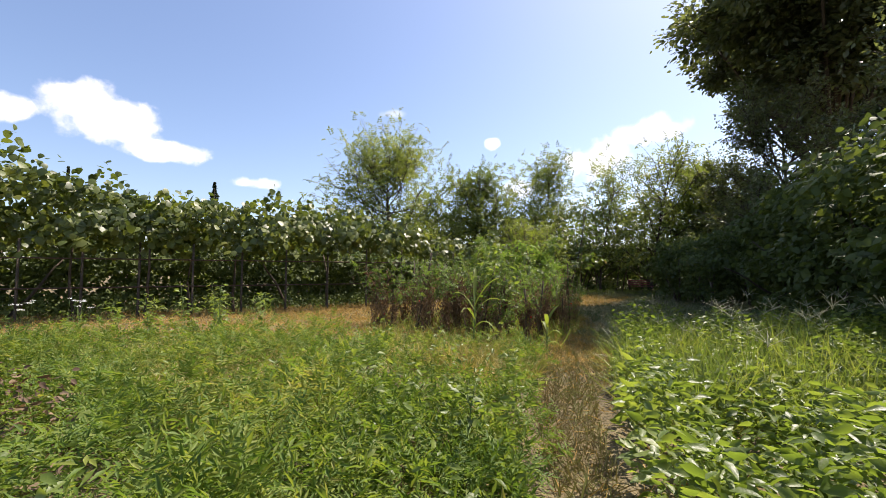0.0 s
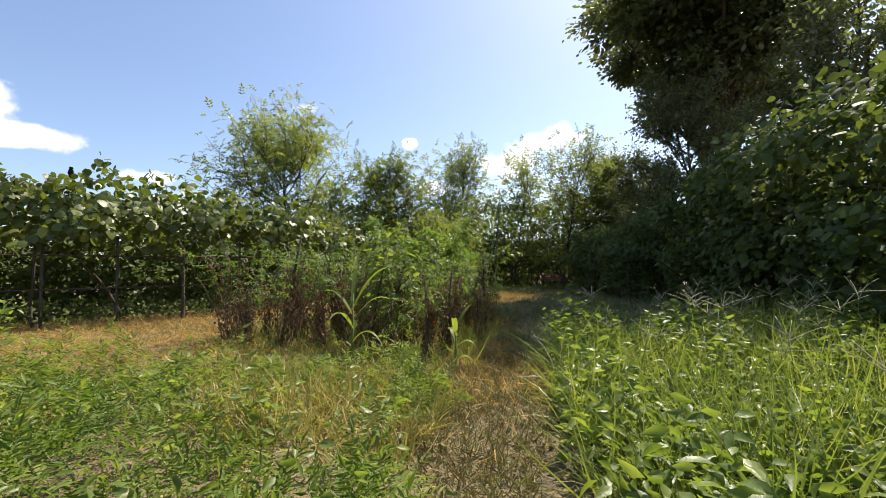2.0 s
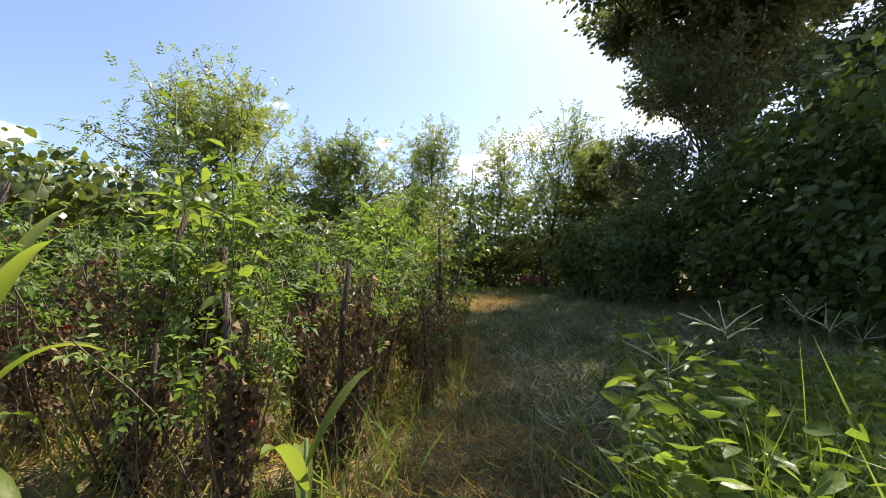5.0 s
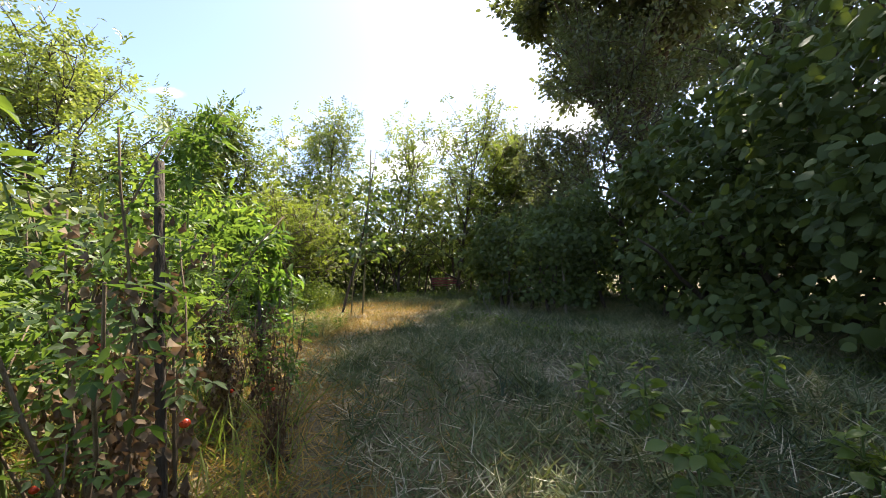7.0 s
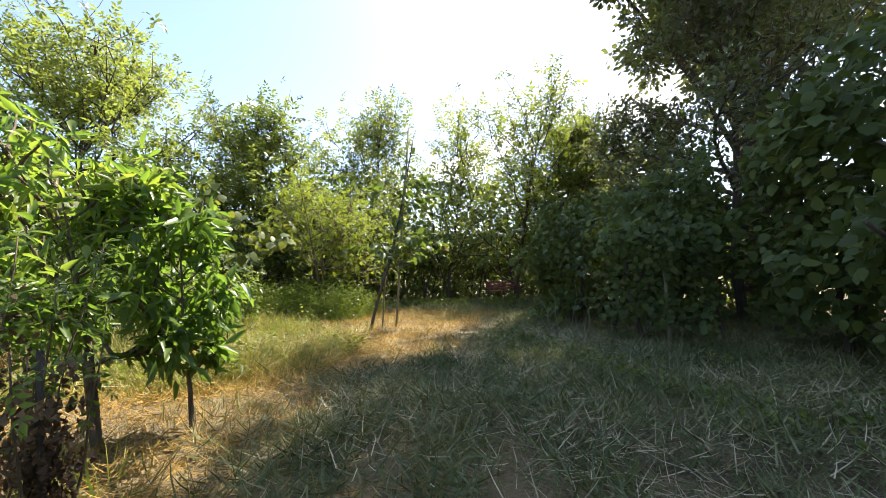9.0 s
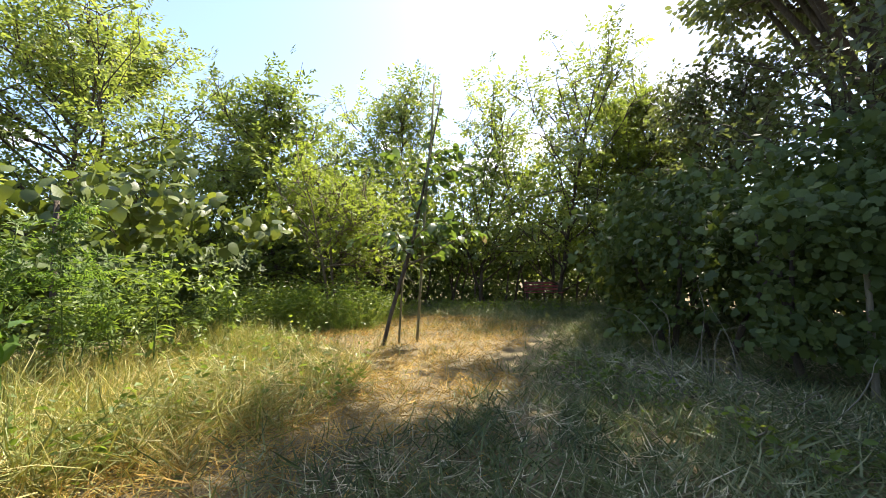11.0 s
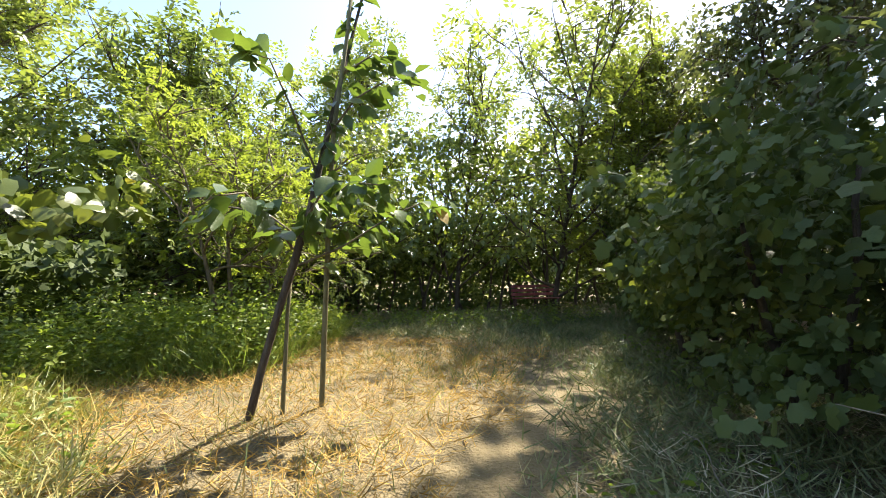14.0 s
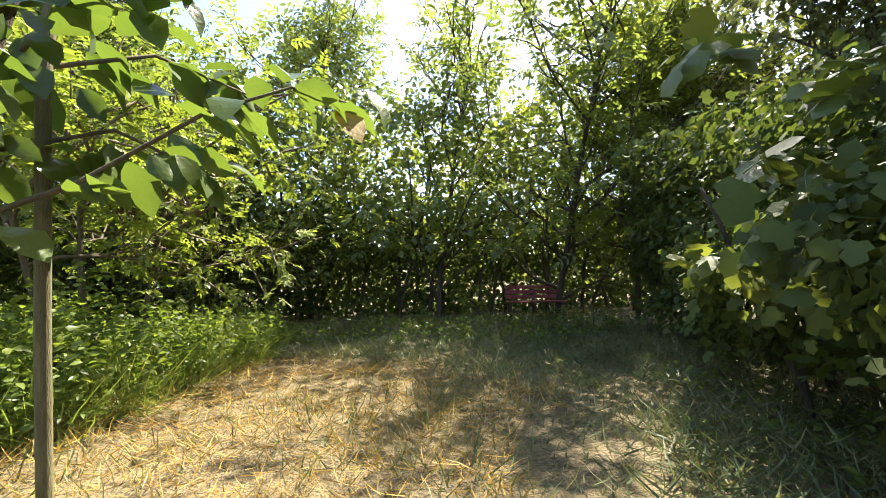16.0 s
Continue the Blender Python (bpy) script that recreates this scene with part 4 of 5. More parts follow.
broadleaf_tree("locust_tree", 109, 14.9, 25.0, 8.6, 1.8, "bright yellow-green locust tree", M_LOCUST, 0.2, 28, 11, 0.1, rachis=0.3, leaflet=0.10, each=3)
oak_tree()
broadleaf_tree("dark_tree", 111, 13.4, 16.0, 8.7, 2.8, "dark leafy tree rising out of the hedge", M_OAK, 0.10, 36, 13, 0.14, False, leaflet=0.16, each=6)
broadleaf_tree("dark_tree", 112, 13.9, 9.6, 8.4, 2.7, "dark leafy tree rising out of the hedge", M_OAK, 0.10, 34, 13, 0.14, False, leaflet=0.16, each=6)
broadleaf_tree("dark_tree", 120, 13.4, 12.6, 6.3, 2.4, "dark leafy tree rising out of the hedge", M_OAK, 0.10, 32, 12, 0.12, False, leaflet=0.16, each=6)
broadleaf_tree("dark_tree", 116, 15.0, 20.6, 6.6, 2.1, "dark leafy tree between thicket and oak", M_OAK, 0.10, 32, 12, 0.14, False, leaflet=0.16, each=6)
broadleaf_tree("dark_tree", 119, 17.4, 24.6, 9.4, 2.8, "dark leafy tree between thicket and oak", M_OAK, 0.10, 34, 12, 0.14, False, leaflet=0.17, each=6, top=0.75, rise=0.9)
broadleaf_tree("small_fruit_tree", 113, 4.9, 22.4, 4.3, 1.6, "small tree with several thin trunks and fine yellow-green leaves", M_LOCUST, 0.42, 24, 8, 0.05, True, rachis=0.20, leaflet=0.08, each=2, trunks=3, bark=M_YOUNGBARK, top=0.72, rise=0.8, pairs=4, jitter=0.16, twig_len=0.6)
broadleaf_tree("peach_tree", 114, 3.05, 13.0, 2.2, 0.85, "small peach tree with long bright-green drooping leaves", M_PEACH, 0.34, 20, 8, 0.028, False, leaflet=0.16, each=3, trunks=2, template=LANCE, width=0.27, droop=0.7, jitter=0.05, bark=M_YOUNGBARK)
broadleaf_tree("peach_tree", 117, 3.45, 13.25, 1.85, 0.55, "young peach tree with dark drooping leaves", M_PEACH, 0.3, 13, 6, 0.022, False, leaflet=0.17, each=2, template=LANCE, width=0.33, droop=0.9, jitter=0.05, bark=M_YOUNGBARK)


def conifer(x, y, height, spread, seed):
    rng = np.random.default_rng(seed)
    t = thing("conifer", pose(x, y, 0), "distant dark conifer standing above the hedge", "tree")
    mesh_object("trunk", tube_arrays([(np.array([(0, 0, 0), (0, 0, height)]), (0.25, 0.03))], 6), M_BARK, t)
    n = 5000
    f = rng.uniform(0.1, 1, n)
    a = rng.uniform(0, 6.28, n)
    r = spread * (1.02 - f) * rng.uniform(0.2, 1, n) * (0.75 + 0.25 * np.sin(f * 60))
    P = np.stack([np.cos(a) * r, np.sin(a) * r, f * height - 0.2 * r], 1)
    D = np.stack([np.cos(a), np.sin(a), np.full(n, -0.25)], 1)
    mesh_object("crown", leaf_arrays(P, D, rand_dirs(rng, n, 1), rng.uniform(0.2, 0.45, n) * (0.35 + r), 0.16, DIAMOND), M_CONIFER, t)


conifer(-29.5, 52, 13.0, 2.6, 131)
conifer(-42.0, 45, 13.2, 0.8, 132)


# ---- the staked sapling ----
def lines(*pts):
    return np.array(pts, float)


def staked_sapling():
    rng = np.random.default_rng(141)
    t = thing("sapling", pose(5.62, 18.68, 0), "young tree with large drooping serrated leaves, leaning on stakes", "sapling")
    o = np.array((5.62, 18.68, 0))
    trunk = lines((5.62, 18.68, -0.05), (5.74, 18.66, 0.45), (5.88, 18.62, 0.95), (6.02, 18.58, 1.4), (6.14, 18.56, 1.82), (6.27, 18.57, 2.4), (6.38, 18.62, 2.9), (6.52, 18.74, 3.5), (6.66, 18.86, 4.1), (6.78, 18.95, 4.66)) - o
    mesh_object("trunk", tube_arrays([(trunk, np.array((0.036, 0.034, 0.033, 0.036, 0.03, 0.026, 0.022, 0.018, 0.013, 0.008)))], 8), M_BARK, t, smooth=True)
    branches = [lines((6.05, 18.58, 1.35), (6.45, 18.52, 1.52), (6.85, 18.45, 1.78), (7.15, 18.46, 1.92), (7.36, 18.50, 1.90)),
                lines((6.0, 18.58, 1.5), (5.85, 18.2, 1.72), (5.75, 17.7, 1.82), (5.68, 17.3, 1.72)),
                lines((6.05, 18.6, 1.6), (5.75, 18.75, 1.85), (5.4, 18.8, 1.9), (5.15, 18.75, 1.75)),
                lines((6.28, 18.57, 2.5), (6.55, 18.4, 2.85), (6.85, 18.22, 3.0), (7.08, 18.08, 2.88)),
                lines((6.2, 18.56, 2.2), (6.0, 18.35, 2.7), (5.85, 18.15, 3.0), (5.7, 18.0, 2.95)),
                lines((6.45, 18.68, 3.2), (6.75, 18.7, 3.45), (6.95, 18.65, 3.4)),
                lines((6.1, 18.55, 1.75), (6.3, 18.1, 2.0), (6.4, 17.8, 1.95)),
                lines((6.2, 18.56, 1.9), (6.6, 18.75, 2.12), (6.95, 18.9, 2.05)),
                lines((6.1, 18.56, 1.6), (6.5, 18.66, 1.76), (6.82, 18.76, 1.62)),
                lines((6.15, 18.56, 1.8), (6.5, 18.32, 2.06), (6.78, 18.12, 2.0))]
    spots, ways = [], []
    for b in branches:
        b = b - o
        mesh_object("branch", tube_arrays([(b, np.linspace(0.012, 0.004, len(b)))], 5), M_YOUNGBARK, t, smooth=True)
        for u in np.linspace(0.12, 1, 24):
            s = u * (len(b) - 1.001)
            spots.append(b[int(s)] + (b[int(s) + 1] - b[int(s)]) * (s % 1))
            ways.append(unit(b[-1] - b[0]))
    for u in np.linspace(0.40, 0.93, 62):
        s = u * (len(trunk) - 1.001)
        spots.append(trunk[int(s)] + (trunk[int(s) + 1] - trunk[int(s)]) * (s % 1))
        a = rng.uniform(0, 6.28)
        ways.append(np.array((math.cos(a), math.sin(a), 0.2)))
    shapes = []
    for k in range(4):
        tv = OVAL[0].copy()
        tv[:, 2] += rng.normal(size=len(tv)) * 0.035 - 0.12 * tv[:, 0] ** 2
        V, T = leaf_arrays(np.zeros((1, 3)), np.array([(1.0, 0, 0)]), np.array([(0, 0, 1.0)]), 1.0, 0.62, (tv, OVAL[1]))
        me = tri_mesh("leaf", V, T)
        me.materials.append(M_SAPLING)
        shapes.append(me)
    yellow = shapes[0].copy()
    yellow.materials[0] = M_YELLOWED
    for k, (p, w) in enumerate(zip(spots, ways)):
        d = Vector(w + rng.normal(size=3) * 0.55 + np.array((0, 0, -0.75))).normalized()
        tip = k in (22, 71)
        leaf = new("leaf", yellow if tip else shapes[k % 4])
        leaf.parent = t
        side = d.cross(Vector(rng.normal(size=3) * 0.5 + np.array((0, 0, 1)))).normalized()
        m = Matrix((d, -side, d.cross(-side))).transposed().to_4x4()
        size = rng.uniform(0.12, 0.235)
        leaf.matrix_basis = Matrix.Translation(Vector(p + rng.normal(size=3) * 0.045) + d * 0.02) @ m @ Matrix.Scale(size, 4)
        if tip:
            leaf["label"] = "yellowed leaf"
    for pts, r, label in ((lines((6.24, 18.86, -0.05), (6.28, 18.70, 1.0), (6.32, 18.57, 1.92), (6.36, 18.56, 2.6), (6.50, 18.70, 3.6), (6.62, 18.90, 4.72)), 0.027, "straight greenish wooden stake tied to the sapling"),
                          (lines((5.90, 18.74, -0.05), (5.93, 18.70, 0.5), (5.95, 18.67, 0.9), (5.99, 18.62, 1.32)), 0.022, "short thin wooden stake beside the sapling")):
        st = mesh_object("stake", tube_arrays([(pts - pts[0], np.linspace(r, r * 0.7, len(pts)))], 7), M_STAKE, smooth=True)
        st.location = pts[0]
        tagged(st, label, "stake", "stakes of the sapling")


staked_sapling()


# ---- the tomato patch ----
def tomato_plant(seed, height, dry, green, stake, low):
    rng = np.random.default_rng(seed)
    t = thing("tomato_plant", pose(0, 0, 0), "staked tomato plant, withered brown below and green on top", "tomato plant", "tomato plants in the patch")
    if stake:
        mesh_object("stake", tube_arrays([(np.array([(0, 0, -0.05), (0.02, 0.01, height * 0.6), (0.03, -0.02, height * 0.9)]), (0.021, 0.020, 0.018))], 7), M_BARK, t)
    stems = [wander(rng, (rng.normal() * 0.07, rng.normal() * 0.07, -0.02), (rng.normal() * 0.14, rng.normal() * 0.14, 1), height * rng.uniform(0.75, 1.1), 8, 0.10, 0.06) for _ in range(6)]
    mesh_object("stem", tube_arrays([(p, np.linspace(0.010, 0.004, len(p))) for p in stems], 4), M_STEM, t, smooth=True)
    def along(n, lo, hi):
        k = rng.integers(0, 6, n)
        s = rng.uniform(lo, hi, n) * 7.99
        i = s.astype(int)
        S = np.array(stems)
        return S[k, i] + (S[k, i + 1] - S[k, i]) * (s % 1)[:, None]
    # dry leaves hang in ragged columns close about the stems
    A = along(dry, 0.04, 0.85)
    A = A * np.array((0.55, 0.55, 1.0)) + rng.normal(size=(dry, 3)) * np.array((0.055, 0.055, 0.03))
    tv = LANCE[0].copy()
    tv[:, 2] += np.array((0, .30, -.12, .35, -.1, -.25, .35))
    L = rng.uniform(0.03, 0.085, dry)
    mesh_object("withered_leaves", leaf_arrays(A, rand_dirs(rng, dry, 0) * 0.45 + np.array((0, 0, -1.0)), rand_dirs(rng, dry), L, L * rng.uniform(0.18, 0.45, dry), (tv, LANCE[1])), M_DEAD, t, "withered brown hanging leaves")
    A = along(green, low, 1.0) + rng.normal(size=(green, 3)) * np.array((0.012, 0.012, 0.012))
    if green:
        mesh_object("green_leaves", compound_leaves(rng, A, rand_dirs(rng, green, 0.35), 0.16, 0.055, 3, 0.35, DIAMOND, 0.45), M_TOMATO_LEAF, t)
    for k in range(1):
        bm = bmesh.new()
        bmesh.ops.create_uvsphere(bm, u_segments=10, v_segments=7, radius=0.022)
        bmesh.ops.scale(bm, vec=(1, 1, 0.85), verts=bm.verts)
        p = along(1, 0.25, 0.6)[0]
        bmesh.ops.translate(bm, vec=p + np.array((0.03, -0.03, 0)), verts=bm.verts)
        part("tomato", bm, M_TOMATO, t, "small ripe red tomato")
    return t


PATCH = [(-0.45, 9.1), (0.2, 8.5), (0.8, 7.9), (1.4, 7.1), (2.0, 7.3), (2.6, 8.4), (3.2, 9.6), (3.6, 10.9), (3.4, 12.0), (1.6, 12.2), (-0.2, 10.6)]
CLUMP = [(-1.8, 10.0), (-1.3, 9.1), (-0.5, 8.9), (-0.2, 10.0), (-0.7, 10.9), (-1.4, 10.9)]


def tomato_patch():
    rng = np.random.default_rng(151)
    kinds = [tomato_plant(160 + k, h, d, g, st, lo) for k, (h, d, g, st, lo) in enumerate(((1.5, 620, 60, True, 0.62), (1.65, 520, 90, False, 0.55), (1.4, 700, 36, True, 0.7), (1.95, 480, 150, True, 0.6), (1.55, 600, 70, True, 0.55), (1.25, 560, 10, False, 0.5), (1.85, 520, 130, False, 0.6)))]
    spots = []
    for _ in range(4000):
        p = np.array((rng.uniform(-2, 4), rng.uniform(7, 12.8), 0))
        if off_path(p[None], 1.08)[0] and (inside(p[None], PATCH)[0] or inside(p[None], CLUMP)[0]) and np.hypot(p[0] - 1.2, p[1] - 8.9) > 0.55 and all(np.hypot(*(p - q)[:2]) > (0.46 if p[1] < 9.5 else 0.56) for q in spots):
            spots.append(p)
    for k, p in enumerate(spots[:84]):
        far = off_path(p[None], 1.75)[0]   # plants beside the path stay lower and more upright
        lean = 6 if far else 1.5
        m = pose(p[0], p[1], 0, rng.normal() * lean, rng.normal() * lean, rng.uniform(0, 360)) @ Matrix.Scale(rng.uniform(0.72, 1.18) * (1 if far else 0.74), 4)
        if k < len(kinds):
            kinds[k].matrix_basis = m
        else:
            twin = copy_thing(kinds[k % len(kinds)], pose(0, 0, 0))
            twin.matrix_basis = m


tomato_patch()


# ---- single plants ----
def maize_plant(x, y, height, seed, n=9):
    rng = np.random.default_rng(seed)
    t = thing("maize_plant", pose(x, y, 0), "young bright-green maize plant with long arching blades", "maize plant")
    mesh_object("stalk", tube_arrays([(np.array([(0, 0, -0.03), (0.01, 0, height * 0.35), (0.02, 0.01, height * 0.7)]), (0.016, 0.013, 0.006))], 7), M_GREENSTEM, t, smooth=True)
    for k in range(n):
        a = k * 2.6 + rng.normal() * 0.4
        f = 0.12 + 0.55 * k / n
        ln = height * rng.uniform(0.42, 0.62)
        way = np.array((math.cos(a), math.sin(a), 0))
        side = np.array((-math.sin(a), math.cos(a), 0))
        u = np.linspace(0, 1, 9)
        steep = 0.75 + 0.6 * k / n
        mid = np.array((0.015, 0, height * f)) + way * (u * ln * 0.62)[:, None] + np.array((0, 0, 1.0)) * ((u * steep - u ** 2 * (1.15 - 0.75 * k / n)) * ln)[:, None]
        w = 0.034 * np.sin(math.pi * np.clip(u * 0.9 + 0.12, 0, 1)) ** 0.7
        V = np.concatenate([mid + side * w[:, None] + np.array((0, 0, 0.012)), mid, mid - side * w[:, None] + np.array((0, 0, 0.012))])
        i = np.arange(8)
        T = np.concatenate([np.stack([i + o, i + o + 9, i + o + 10], 1) for o in (0, 9)] + [np.stack([i + o, i + o + 10, i + o + 1], 1) for o in (0, 9)])
        mesh_object("blade", (V, T), M_LOCUST, t, smooth=True)
    return t


maize_plant(0.55, 7.35, 1.3, 171)
maize_plant(1.75, 6.95, 0.8, 172, 6)


def leafy_stalk(name, seed, height, leaf, n, label, category, group, mat, width=0.4, spread=1.0, template=LANCE):
    """An upright weed: ribbed stem and leaves in turn up to the tip."""
    rng = np.random.default_rng(seed)
    t = thing(name, pose(0, 0, 0), label, category, group)
    stem = wander(rng, (0, 0, -0.02), (rng.normal() * 0.06, rng.normal() * 0.06, 1), height, 8, 0.06, 0.05)
    mesh_object("stem", tube_arrays([(stem, np.linspace(0.009, 0.003, 9))], 5), M_GREENSTEM, t, smooth=True)
    shoots = [stem] + [wander(rng, stem[int(k)], (rng.normal(), rng.normal(), 0.9), min(0.4, height * rng.uniform(0.18, 0.34)), 8, 0.14, 0.05) for k in rng.uniform(2, 7, 5)]
    for p in shoots[1:]:
        mesh_object("side_shoot", tube_arrays([(p, np.linspace(0.005, 0.002, 9))], 4), M_GREENSTEM, t)
    S = np.array(shoots)
    f = np.sort(rng.uniform(0.12, 1, n))
    w = np.where(rng.uniform(size=n) < 0.5, 0, rng.integers(1, 6, n))
    s = f * 7.99
    i = s.astype(int)
    P = S[w, i] + (S[w, i + 1] - S[w, i]) * (s % 1)[:, None]
    a = rng.uniform(0, 6.28, n)
    D = np.stack([np.cos(a), np.sin(a), rng.uniform(-0.7, 0.6, n)], 1)
    L = leaf * (1.25 - 0.45 * f) * rng.uniform(0.8, 1.2, n)
    P = P + D * (0.03 * spread)
    mesh_object("leaves", leaf_arrays(P, D, rand_dirs(rng, n, 2.2), L, L * width, template), mat, t)
    return t


def ragweed(seed, height, n):
    """A tall branching weed with finely cut leaves."""
    rng = np.random.default_rng(seed)
    t = thing("ragweed", pose(0, 0, 0), "tall branching weed with finely cut bright green leaves", "weed", "tall feathery weeds")
    stem = wander(rng, (0, 0, -0.02), (rng.normal() * 0.05, rng.normal() * 0.05, 1), height, 8, 0.05, 0.06)
    mesh_object("stem", tube_arrays([(stem, np.linspace(0.012, 0.004, 9))], 5), M_GREENSTEM, t, smooth=True)
    shoots = [stem]
    for k in np.linspace(2.6, 7.6, 11):
        a = k * 2.4 + rng.normal() * 0.3
        shoots.append(wander(rng, stem[int(k)], (math.cos(a), math.sin(a), 0.9), height * (0.30 - 0.02 * k), 8, 0.10, 0.05))
        mesh_object("side_shoot", tube_arrays([(shoots[-1], np.linspace(0.005, 0.002, 9))], 4), M_GREENSTEM, t)
    S = np.array(shoots)
    w = rng.integers(0, len(shoots), n)
    s = np.where(w == 0, rng.uniform(0.35, 1, n), rng.uniform(0.1, 1, n)) * 7.99
    i = s.astype(int)
    P = S[w, i] + (S[w, i + 1] - S[w, i]) * (s % 1)[:, None]
    mesh_object("leaves", compound_leaves(rng, P, rand_dirs(rng, n, 0.35), 0.17, 0.075, 4, 0.3, DIAMOND, 0.34), M_TOMATO_LEAF, t)
    return t


def stand_of(kinds, spots, rng, least=1.0, most=1.0):
    for k, (x, y) in enumerate(spots):
        m = pose(x, y, 0, rng.normal() * 4, rng.normal() * 4, rng.uniform(0, 360)) @ Matrix.Scale(rng.uniform(least, most), 4)
        if k < len(kinds):
            kinds[k].matrix_basis = m
        else:
            copy_thing(kinds[k % len(kinds)], m)


def upright_weeds():
    rng = np.random.default_rng(181)
    tall = [leafy_stalk("nettle", 182 + k, h, 0.14, 70, "tall upright nettle-like weed with bright green leaves", "weed", "tall weeds by the trellis", M_WEED) for k, h in enumerate((1.5, 2.2, 1.85))]
    P = scatter(rng, (0.2, 3.4, 16.6, 19.8), 320, [(0.2, 17.0), (1.6, 16.6), (3.0, 17.8), (3.4, 19.4), (2.2, 19.6)], 0.1)
    stand_of(tall, [(p[0], p[1]) for p in P[:42]], rng, 0.5, 1.1)
    mid = [leafy_stalk("leafy_weed", 241 + k, h, 0.12, 50, "bushy green weed standing before the vine trellis", "weed", "weeds before the trellis", M_WEED) for k, h in enumerate((0.95, 1.15, 0.8))]
    stand_of(mid, [(-5.6, 7.9), (-5.2, 8.3), (-4.8, 7.8), (-4.4, 8.2), (-4.1, 7.7), (-5.9, 8.4), (-3.7, 8.1), (-4.9, 8.8), (-6.4, 8.0), (-3.3, 7.6)], rng)
    # a lone tall sprout and others near the tomato patch
    high = [leafy_stalk("tall_sprout", 191 + k, h, 0.13, 120, "tall thin weed sprouting high above the tomato plants", "weed", "tall sprouts", M_WEED, 0.45) for k, h in enumerate((2.25, 1.9))]
    stand_of(high, [(2.45, 10.3), (1.3, 8.1), (1.15, 8.3), (0.95, 8.5)], rng)
    rag = [ragweed(261 + k, h, n) for k, (h, n) in enumerate(((2.3, 150), (1.9, 120), (1.5, 90)))]
    stand_of(rag, [(0.7, 9.2), (1.5, 9.7), (2.3, 10.0), (2.2, 16.8), (1.8, 16.6), (2.5, 17.2), (2.9, 10.9), (1.0, 10.2), (1.9, 10.8), (1.5, 17.0), (2.05, 17.3)], rng, 0.85, 1.1)
    low = [leafy_stalk("broadleaf_weed", 201 + k, h, 0.09, 46, "broad-leaved pale green weed standing in mown grass", "weed", "single weeds in the grass", M_WEED, 0.6, template=OVAL) for k, h in enumerate((0.55, 0.42, 0.62))]
    stand_of(low, [(4.75, 8.7), (5.25, 8.9), (5.0, 9.5), (4.75, 8.2), (5.7, 8.5), (6.2, 9.2), (5.35, 9.35), (-0.35, 2.3), (0.1, 2.7), (-4.3, 7.9), (-5.1, 8.3), (-4.7, 8.6), (-6.0, 8.4), (10.0, 24.2), (9.3, 24.6), (8.4, 24.8), (10.6, 23.4), (11.4, 23.0)], rng)


upright_weeds()


def seed_grass(seed, height, label):
    """A grass culm with a whorl of thin finger-like spikes."""
    rng = np.random.default_rng(seed)
    t = thing("seeding_grass", pose(0, 0, 0), label, "grass", "seeding grass over the weeds")
    culm = wander(rng, (0, 0, 0), (rng.normal() * 0.2, rng.normal() * 0.2, 1), height, 6, 0.08)
    mesh_object("culm", tube_arrays([(culm, np.linspace(0.0032, 0.002, 7))], 4), M_GREENSTEM, t)
    top, n = culm[-1], 6
    spikes = [wander(rng, top - unit(culm[-1] - culm[-2]) * 0.01 * k, (math.cos(k * 1.1), math.sin(k * 1.1), rng.uniform(0.4, 1.8)), rng.uniform(0.13, 0.24), 4, 0.05, -0.08) for k in range(n)]
    mesh_object("spikes", tube_arrays([(p, np.linspace(0.003, 0.0013, 5)) for p in spikes], 4), M_SPIKE, t)
    return t


def seeding_grass():
    rng = np.random.default_rng(211)
    kinds = [seed_grass(212 + k, h, "grass culm with a whorl of pale finger-like seed spikes") for k, h in enumerate((0.75, 0.85, 0.65, 0.95))]
    spots = [(3.9, 5.5), (3.75, 5.65), (4.1, 5.4)]
    P = scatter(rng, (2.2, 9, 3.5, 8.2), 260, RIGHT_BED)
    spots += [(p[0], p[1]) for p in P[:60]]
    stand_of(kinds, spots, rng)


seeding_grass()


def dead_branches():
    rng = np.random.default_rng(221)
    t = thing("dead_branches", pose(8.25, 14.75, 0), "bent pale dead branches sticking out of the hedge", "dead branches")
    for k in range(26):
        p = wander(rng, (rng.normal() * 0.3, rng.normal() * 0.55, -0.02), (-0.3 + rng.normal() * 0.5, -0.1 + rng.normal() * 0.5, 0.9), rng.uniform(0.6, 1.25), 9, 0.32)
        mesh_object("branch", tube_arrays([(p, np.linspace(0.006, 0.002, 10))], 5), M_DEADWOOD, t, smooth=True)


dead_branches()


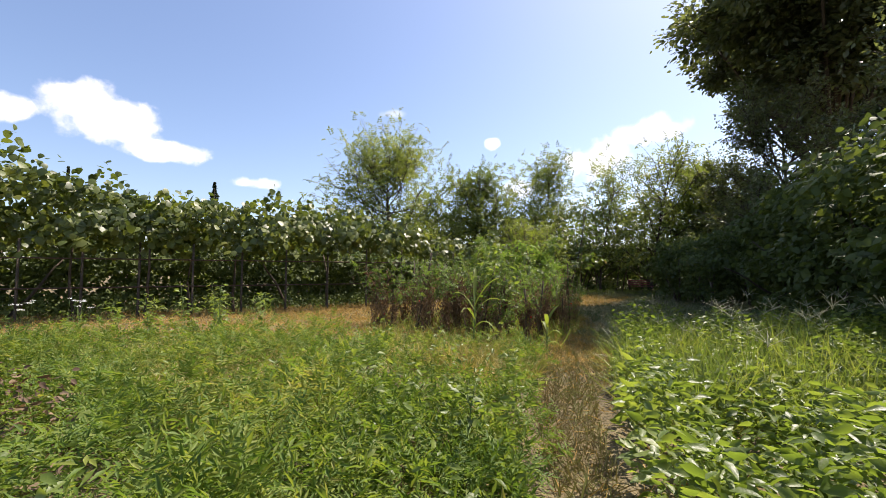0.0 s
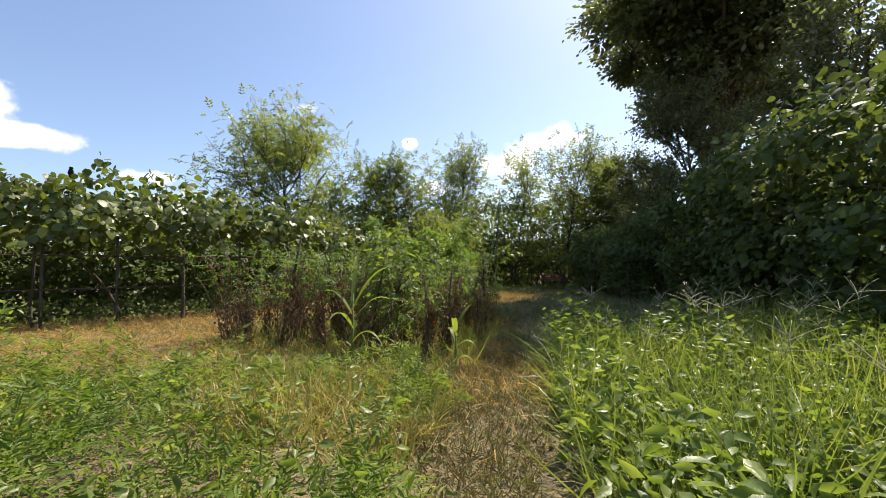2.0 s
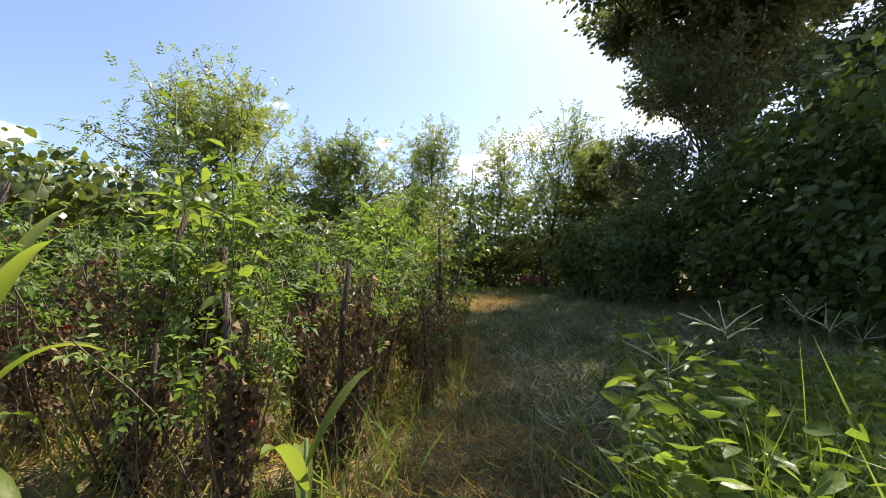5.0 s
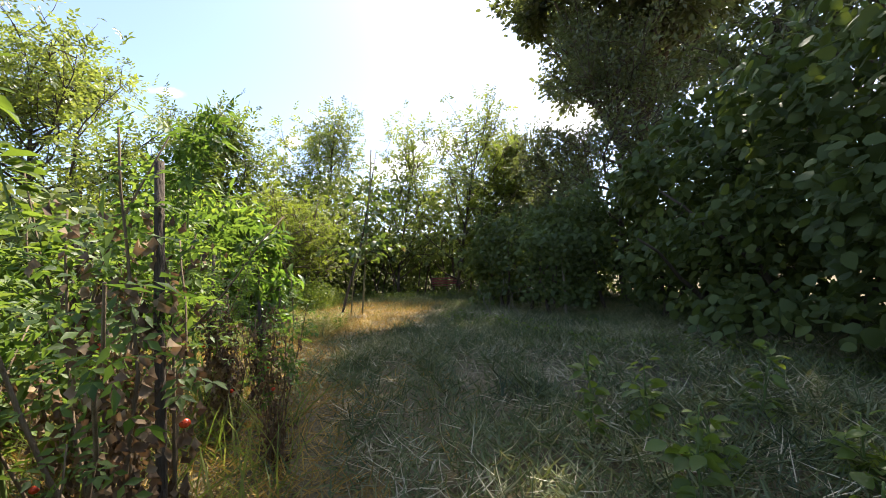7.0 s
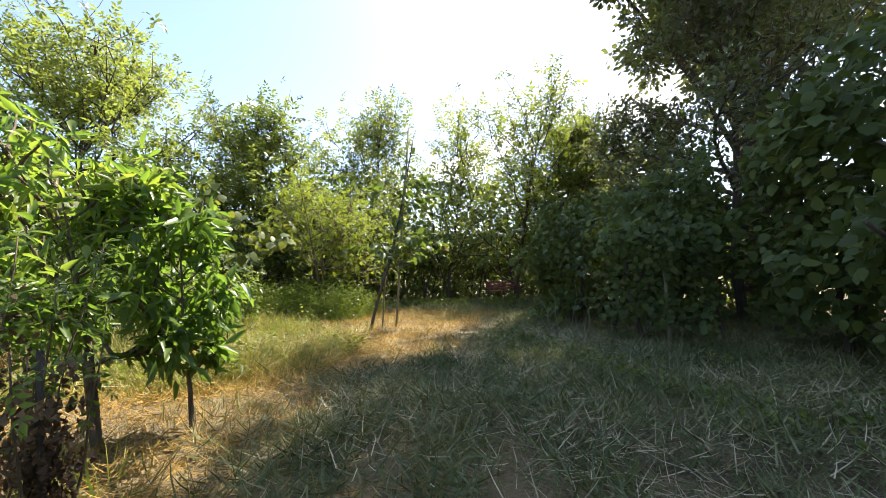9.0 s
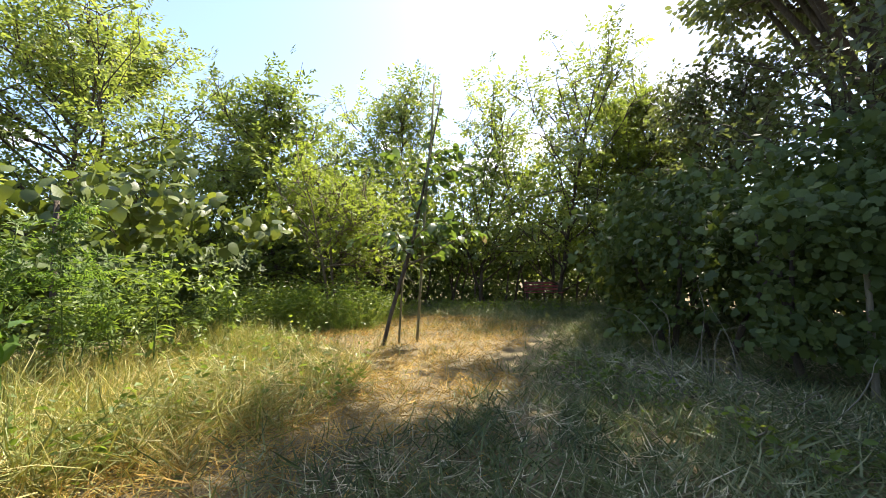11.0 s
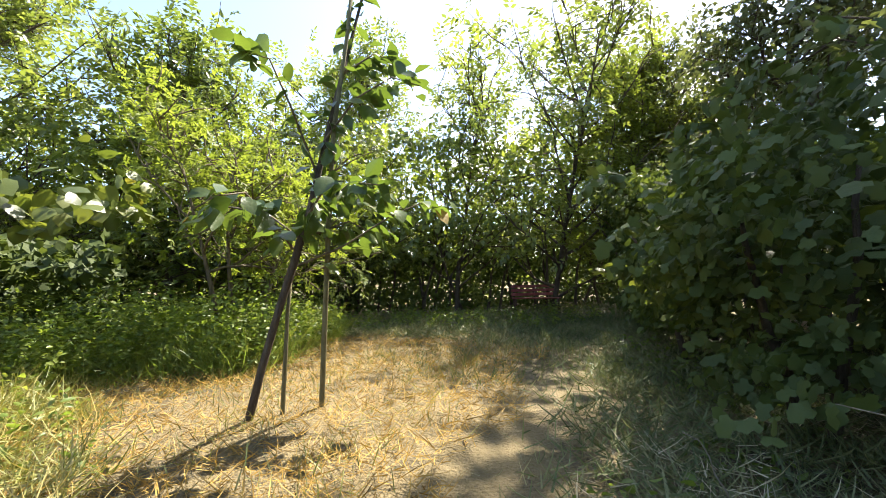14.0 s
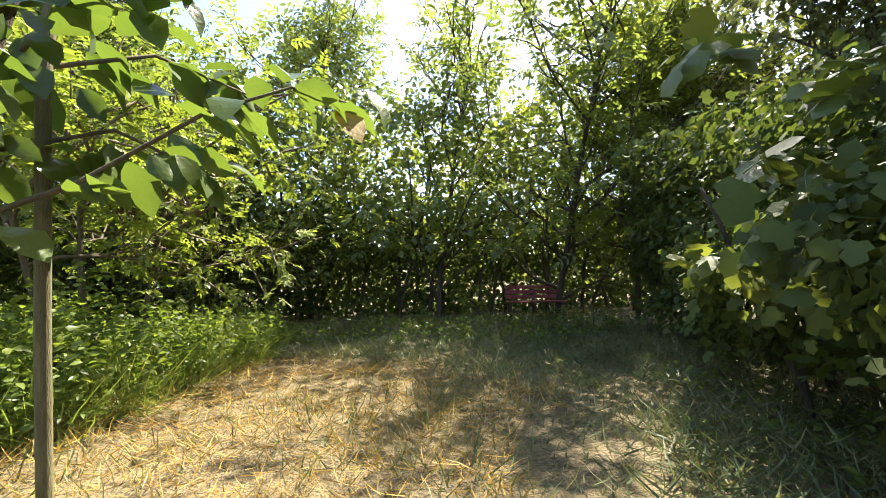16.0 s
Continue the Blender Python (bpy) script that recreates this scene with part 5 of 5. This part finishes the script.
def near_vine_leaves():
    """The large leaves that hang out over the grass, each on its own."""
    rng = np.random.default_rng(231)
    t = thing("hanging_vine", pose(9.5, 17.2, 0), "vine shoots with large lobed leaves hanging out of the thicket", "vine")
    shapes = []
    for k in range(4):
        tv = VINE[0].copy()
        tv[:, 2] += rng.normal(size=len(tv)) * 0.04 - 0.10 * tv[:, 0] ** 2
        V, T = leaf_arrays(np.zeros((1, 3)), np.array([(1.0, 0, 0)]), np.array([(0, 0, 1.0)]), 1.0, 1.0, (tv, VINE[1]))
        me = tri_mesh("leaf", V, T)
        me.materials.append(M_VINE if k else M_DARKVINE)
        shapes.append(me)
    for k in range(18):
        start = np.array((rng.uniform(-0.2, 0.9), rng.uniform(-1.0, 1.5), rng.uniform(1.1, 2.3)))
        shoot = wander(rng, start, (-0.75, -0.2 + rng.normal() * 0.5, 0.35), rng.uniform(0.5, 0.9), 7, 0.15, -0.16)
        mesh_object("shoot", tube_arrays([(shoot, np.linspace(0.006, 0.003, 8))], 5), M_GREENSTEM, t, smooth=True)
        for u in np.linspace(0.1, 1, 13):
            s = u * 6.99
            p = shoot[int(s)] + (shoot[int(s) + 1] - shoot[int(s)]) * (s % 1)
            d = Vector(np.array((-0.5, -0.3, -0.5)) + rng.normal(size=3) * 0.6).normalized()
            side = d.cross(Vector(rng.normal(size=3) * 0.5 + np.array((-0.3, -0.2, 1)))).normalized()
            m = Matrix((d, -side, d.cross(-side))).transposed().to_4x4()
            leaf = new("leaf", shapes[rng.integers(0, 4)])
            leaf.parent = t
            leaf.matrix_basis = Matrix.Translation(Vector(p) + d * 0.05) @ m @ Matrix.Scale(rng.uniform(0.09, 0.18), 4)


near_vine_leaves()


def fence_post():
    rng = np.random.default_rng(271)
    p = wander(rng, (0, 0, -0.05), (0.05, 0.02, 1), 1.45, 6, 0.03)
    ob = mesh_object("fence_post", tube_arrays([(p, np.linspace(0.030, 0.022, 7))], 7), M_DEADWOOD, smooth=True)
    ob.location = (9.4, 14.3, 0)
    tagged(ob, "thin pale weathered post before the dark thicket", "post")


fence_post()


def marrow():
    """A ribbed pale green fruit lying in the patch, on its cut stalk."""
    t = thing("marrow", pose(1.15, 9.25, 0, 0, 0, 35), "pale green marrow lying among the tomato plants", "vegetable")
    bm = bmesh.new()
    bmesh.ops.create_uvsphere(bm, u_segments=40, v_segments=20, radius=1)
    for v in bm.verts:
        a = math.atan2(v.co.z, v.co.y)
        rib = 1 + 0.035 * math.cos(a * 10) * (1 - v.co.x ** 2)
        v.co = Vector((v.co.x * 0.155, v.co.y * 0.115 * rib, v.co.z * 0.105 * rib + 0.115))
    body = part("fruit", bm, M_LOCUST, t, "pale green ribbed skin")
    body.data.shade_smooth()
    stalk = lines((0.15, 0, 0.12), (0.22, 0.02, 0.15), (0.33, 0.06, 0.24), (0.42, 0.10, 0.40))
    mesh_object("stalk", tube_arrays([(stalk, (0.018, 0.014, 0.014, 0.012))], 8), M_SPIKE, t, smooth=True)


marrow()


# ---- the red bench in the thicket ----
def box(size, at, tilt=0.0):
    bm = bmesh.new()
    bmesh.ops.create_cube(bm, size=1)
    bmesh.ops.scale(bm, vec=size, verts=bm.verts)
    bmesh.ops.bevel(bm, geom=bm.edges[:], offset=min(size) * 0.18, segments=2, affect="EDGES")
    bmesh.ops.transform(bm, matrix=pose(*at, tilt, 0, 0), verts=bm.verts)
    return bm


def red_bench():
    t = thing("garden_bench", pose(12.4, 25.6, 0, 0, 0, -20), "old slatted garden bench with faded red paint, under the trees", "bench")
    for x in (-0.62, 0.62):
        for y in (-0.2, 0.22):
            part("leg", box((0.05, 0.05, 0.44 if y < 0 else 0.86), (x, y, 0.22 if y < 0 else 0.43)), M_IRON, t)
    for k in range(4):
        part("seat_slat", box((1.4, 0.085, 0.025), (0, -0.18 + 0.11 * k, 0.455)), M_RED, t)
    for k in range(3):
        part("back_slat", box((1.4, 0.025, 0.085), (0, 0.185, 0.56 + 0.12 * k)), M_RED, t)


red_bench()


def white_flowers():
    """A clump of small white umbels on thin stems."""
    rng = np.random.default_rng(251)
    t = thing("white_flowers", pose(-9.0, 8.9, 0), "clump of white umbel flowers before the vine trellis", "flowers", "white flowers")
    for k in range(7):
        stem = wander(rng, (rng.normal() * 0.18, rng.normal() * 0.18, -0.02), (rng.normal() * 0.15, rng.normal() * 0.15, 1), rng.uniform(0.45, 0.75), 5, 0.08)
        st = mesh_object("stem", tube_arrays([(stem, np.linspace(0.005, 0.003, 6))], 4), M_GREENSTEM, t)
        n = 26
        a, r = rng.uniform(0, 6.28, n), np.sqrt(rng.uniform(0, 1, n)) * 0.055
        P = stem[-1] + np.stack([np.cos(a) * r, np.sin(a) * r, 0.012 - r * 0.25], 1)
        mesh_object("umbel", leaf_arrays(P, rand_dirs(rng, n, 0.2), np.tile((0, 0, 1.0), (n, 1)), 0.022, 0.02, DIAMOND), M_WHITE, st)
    for x, y in ((-8.5, 9.5),):
        copy_thing(t, pose(x, y, 0, 0, 0, rng.uniform(0, 360)))


white_flowers()
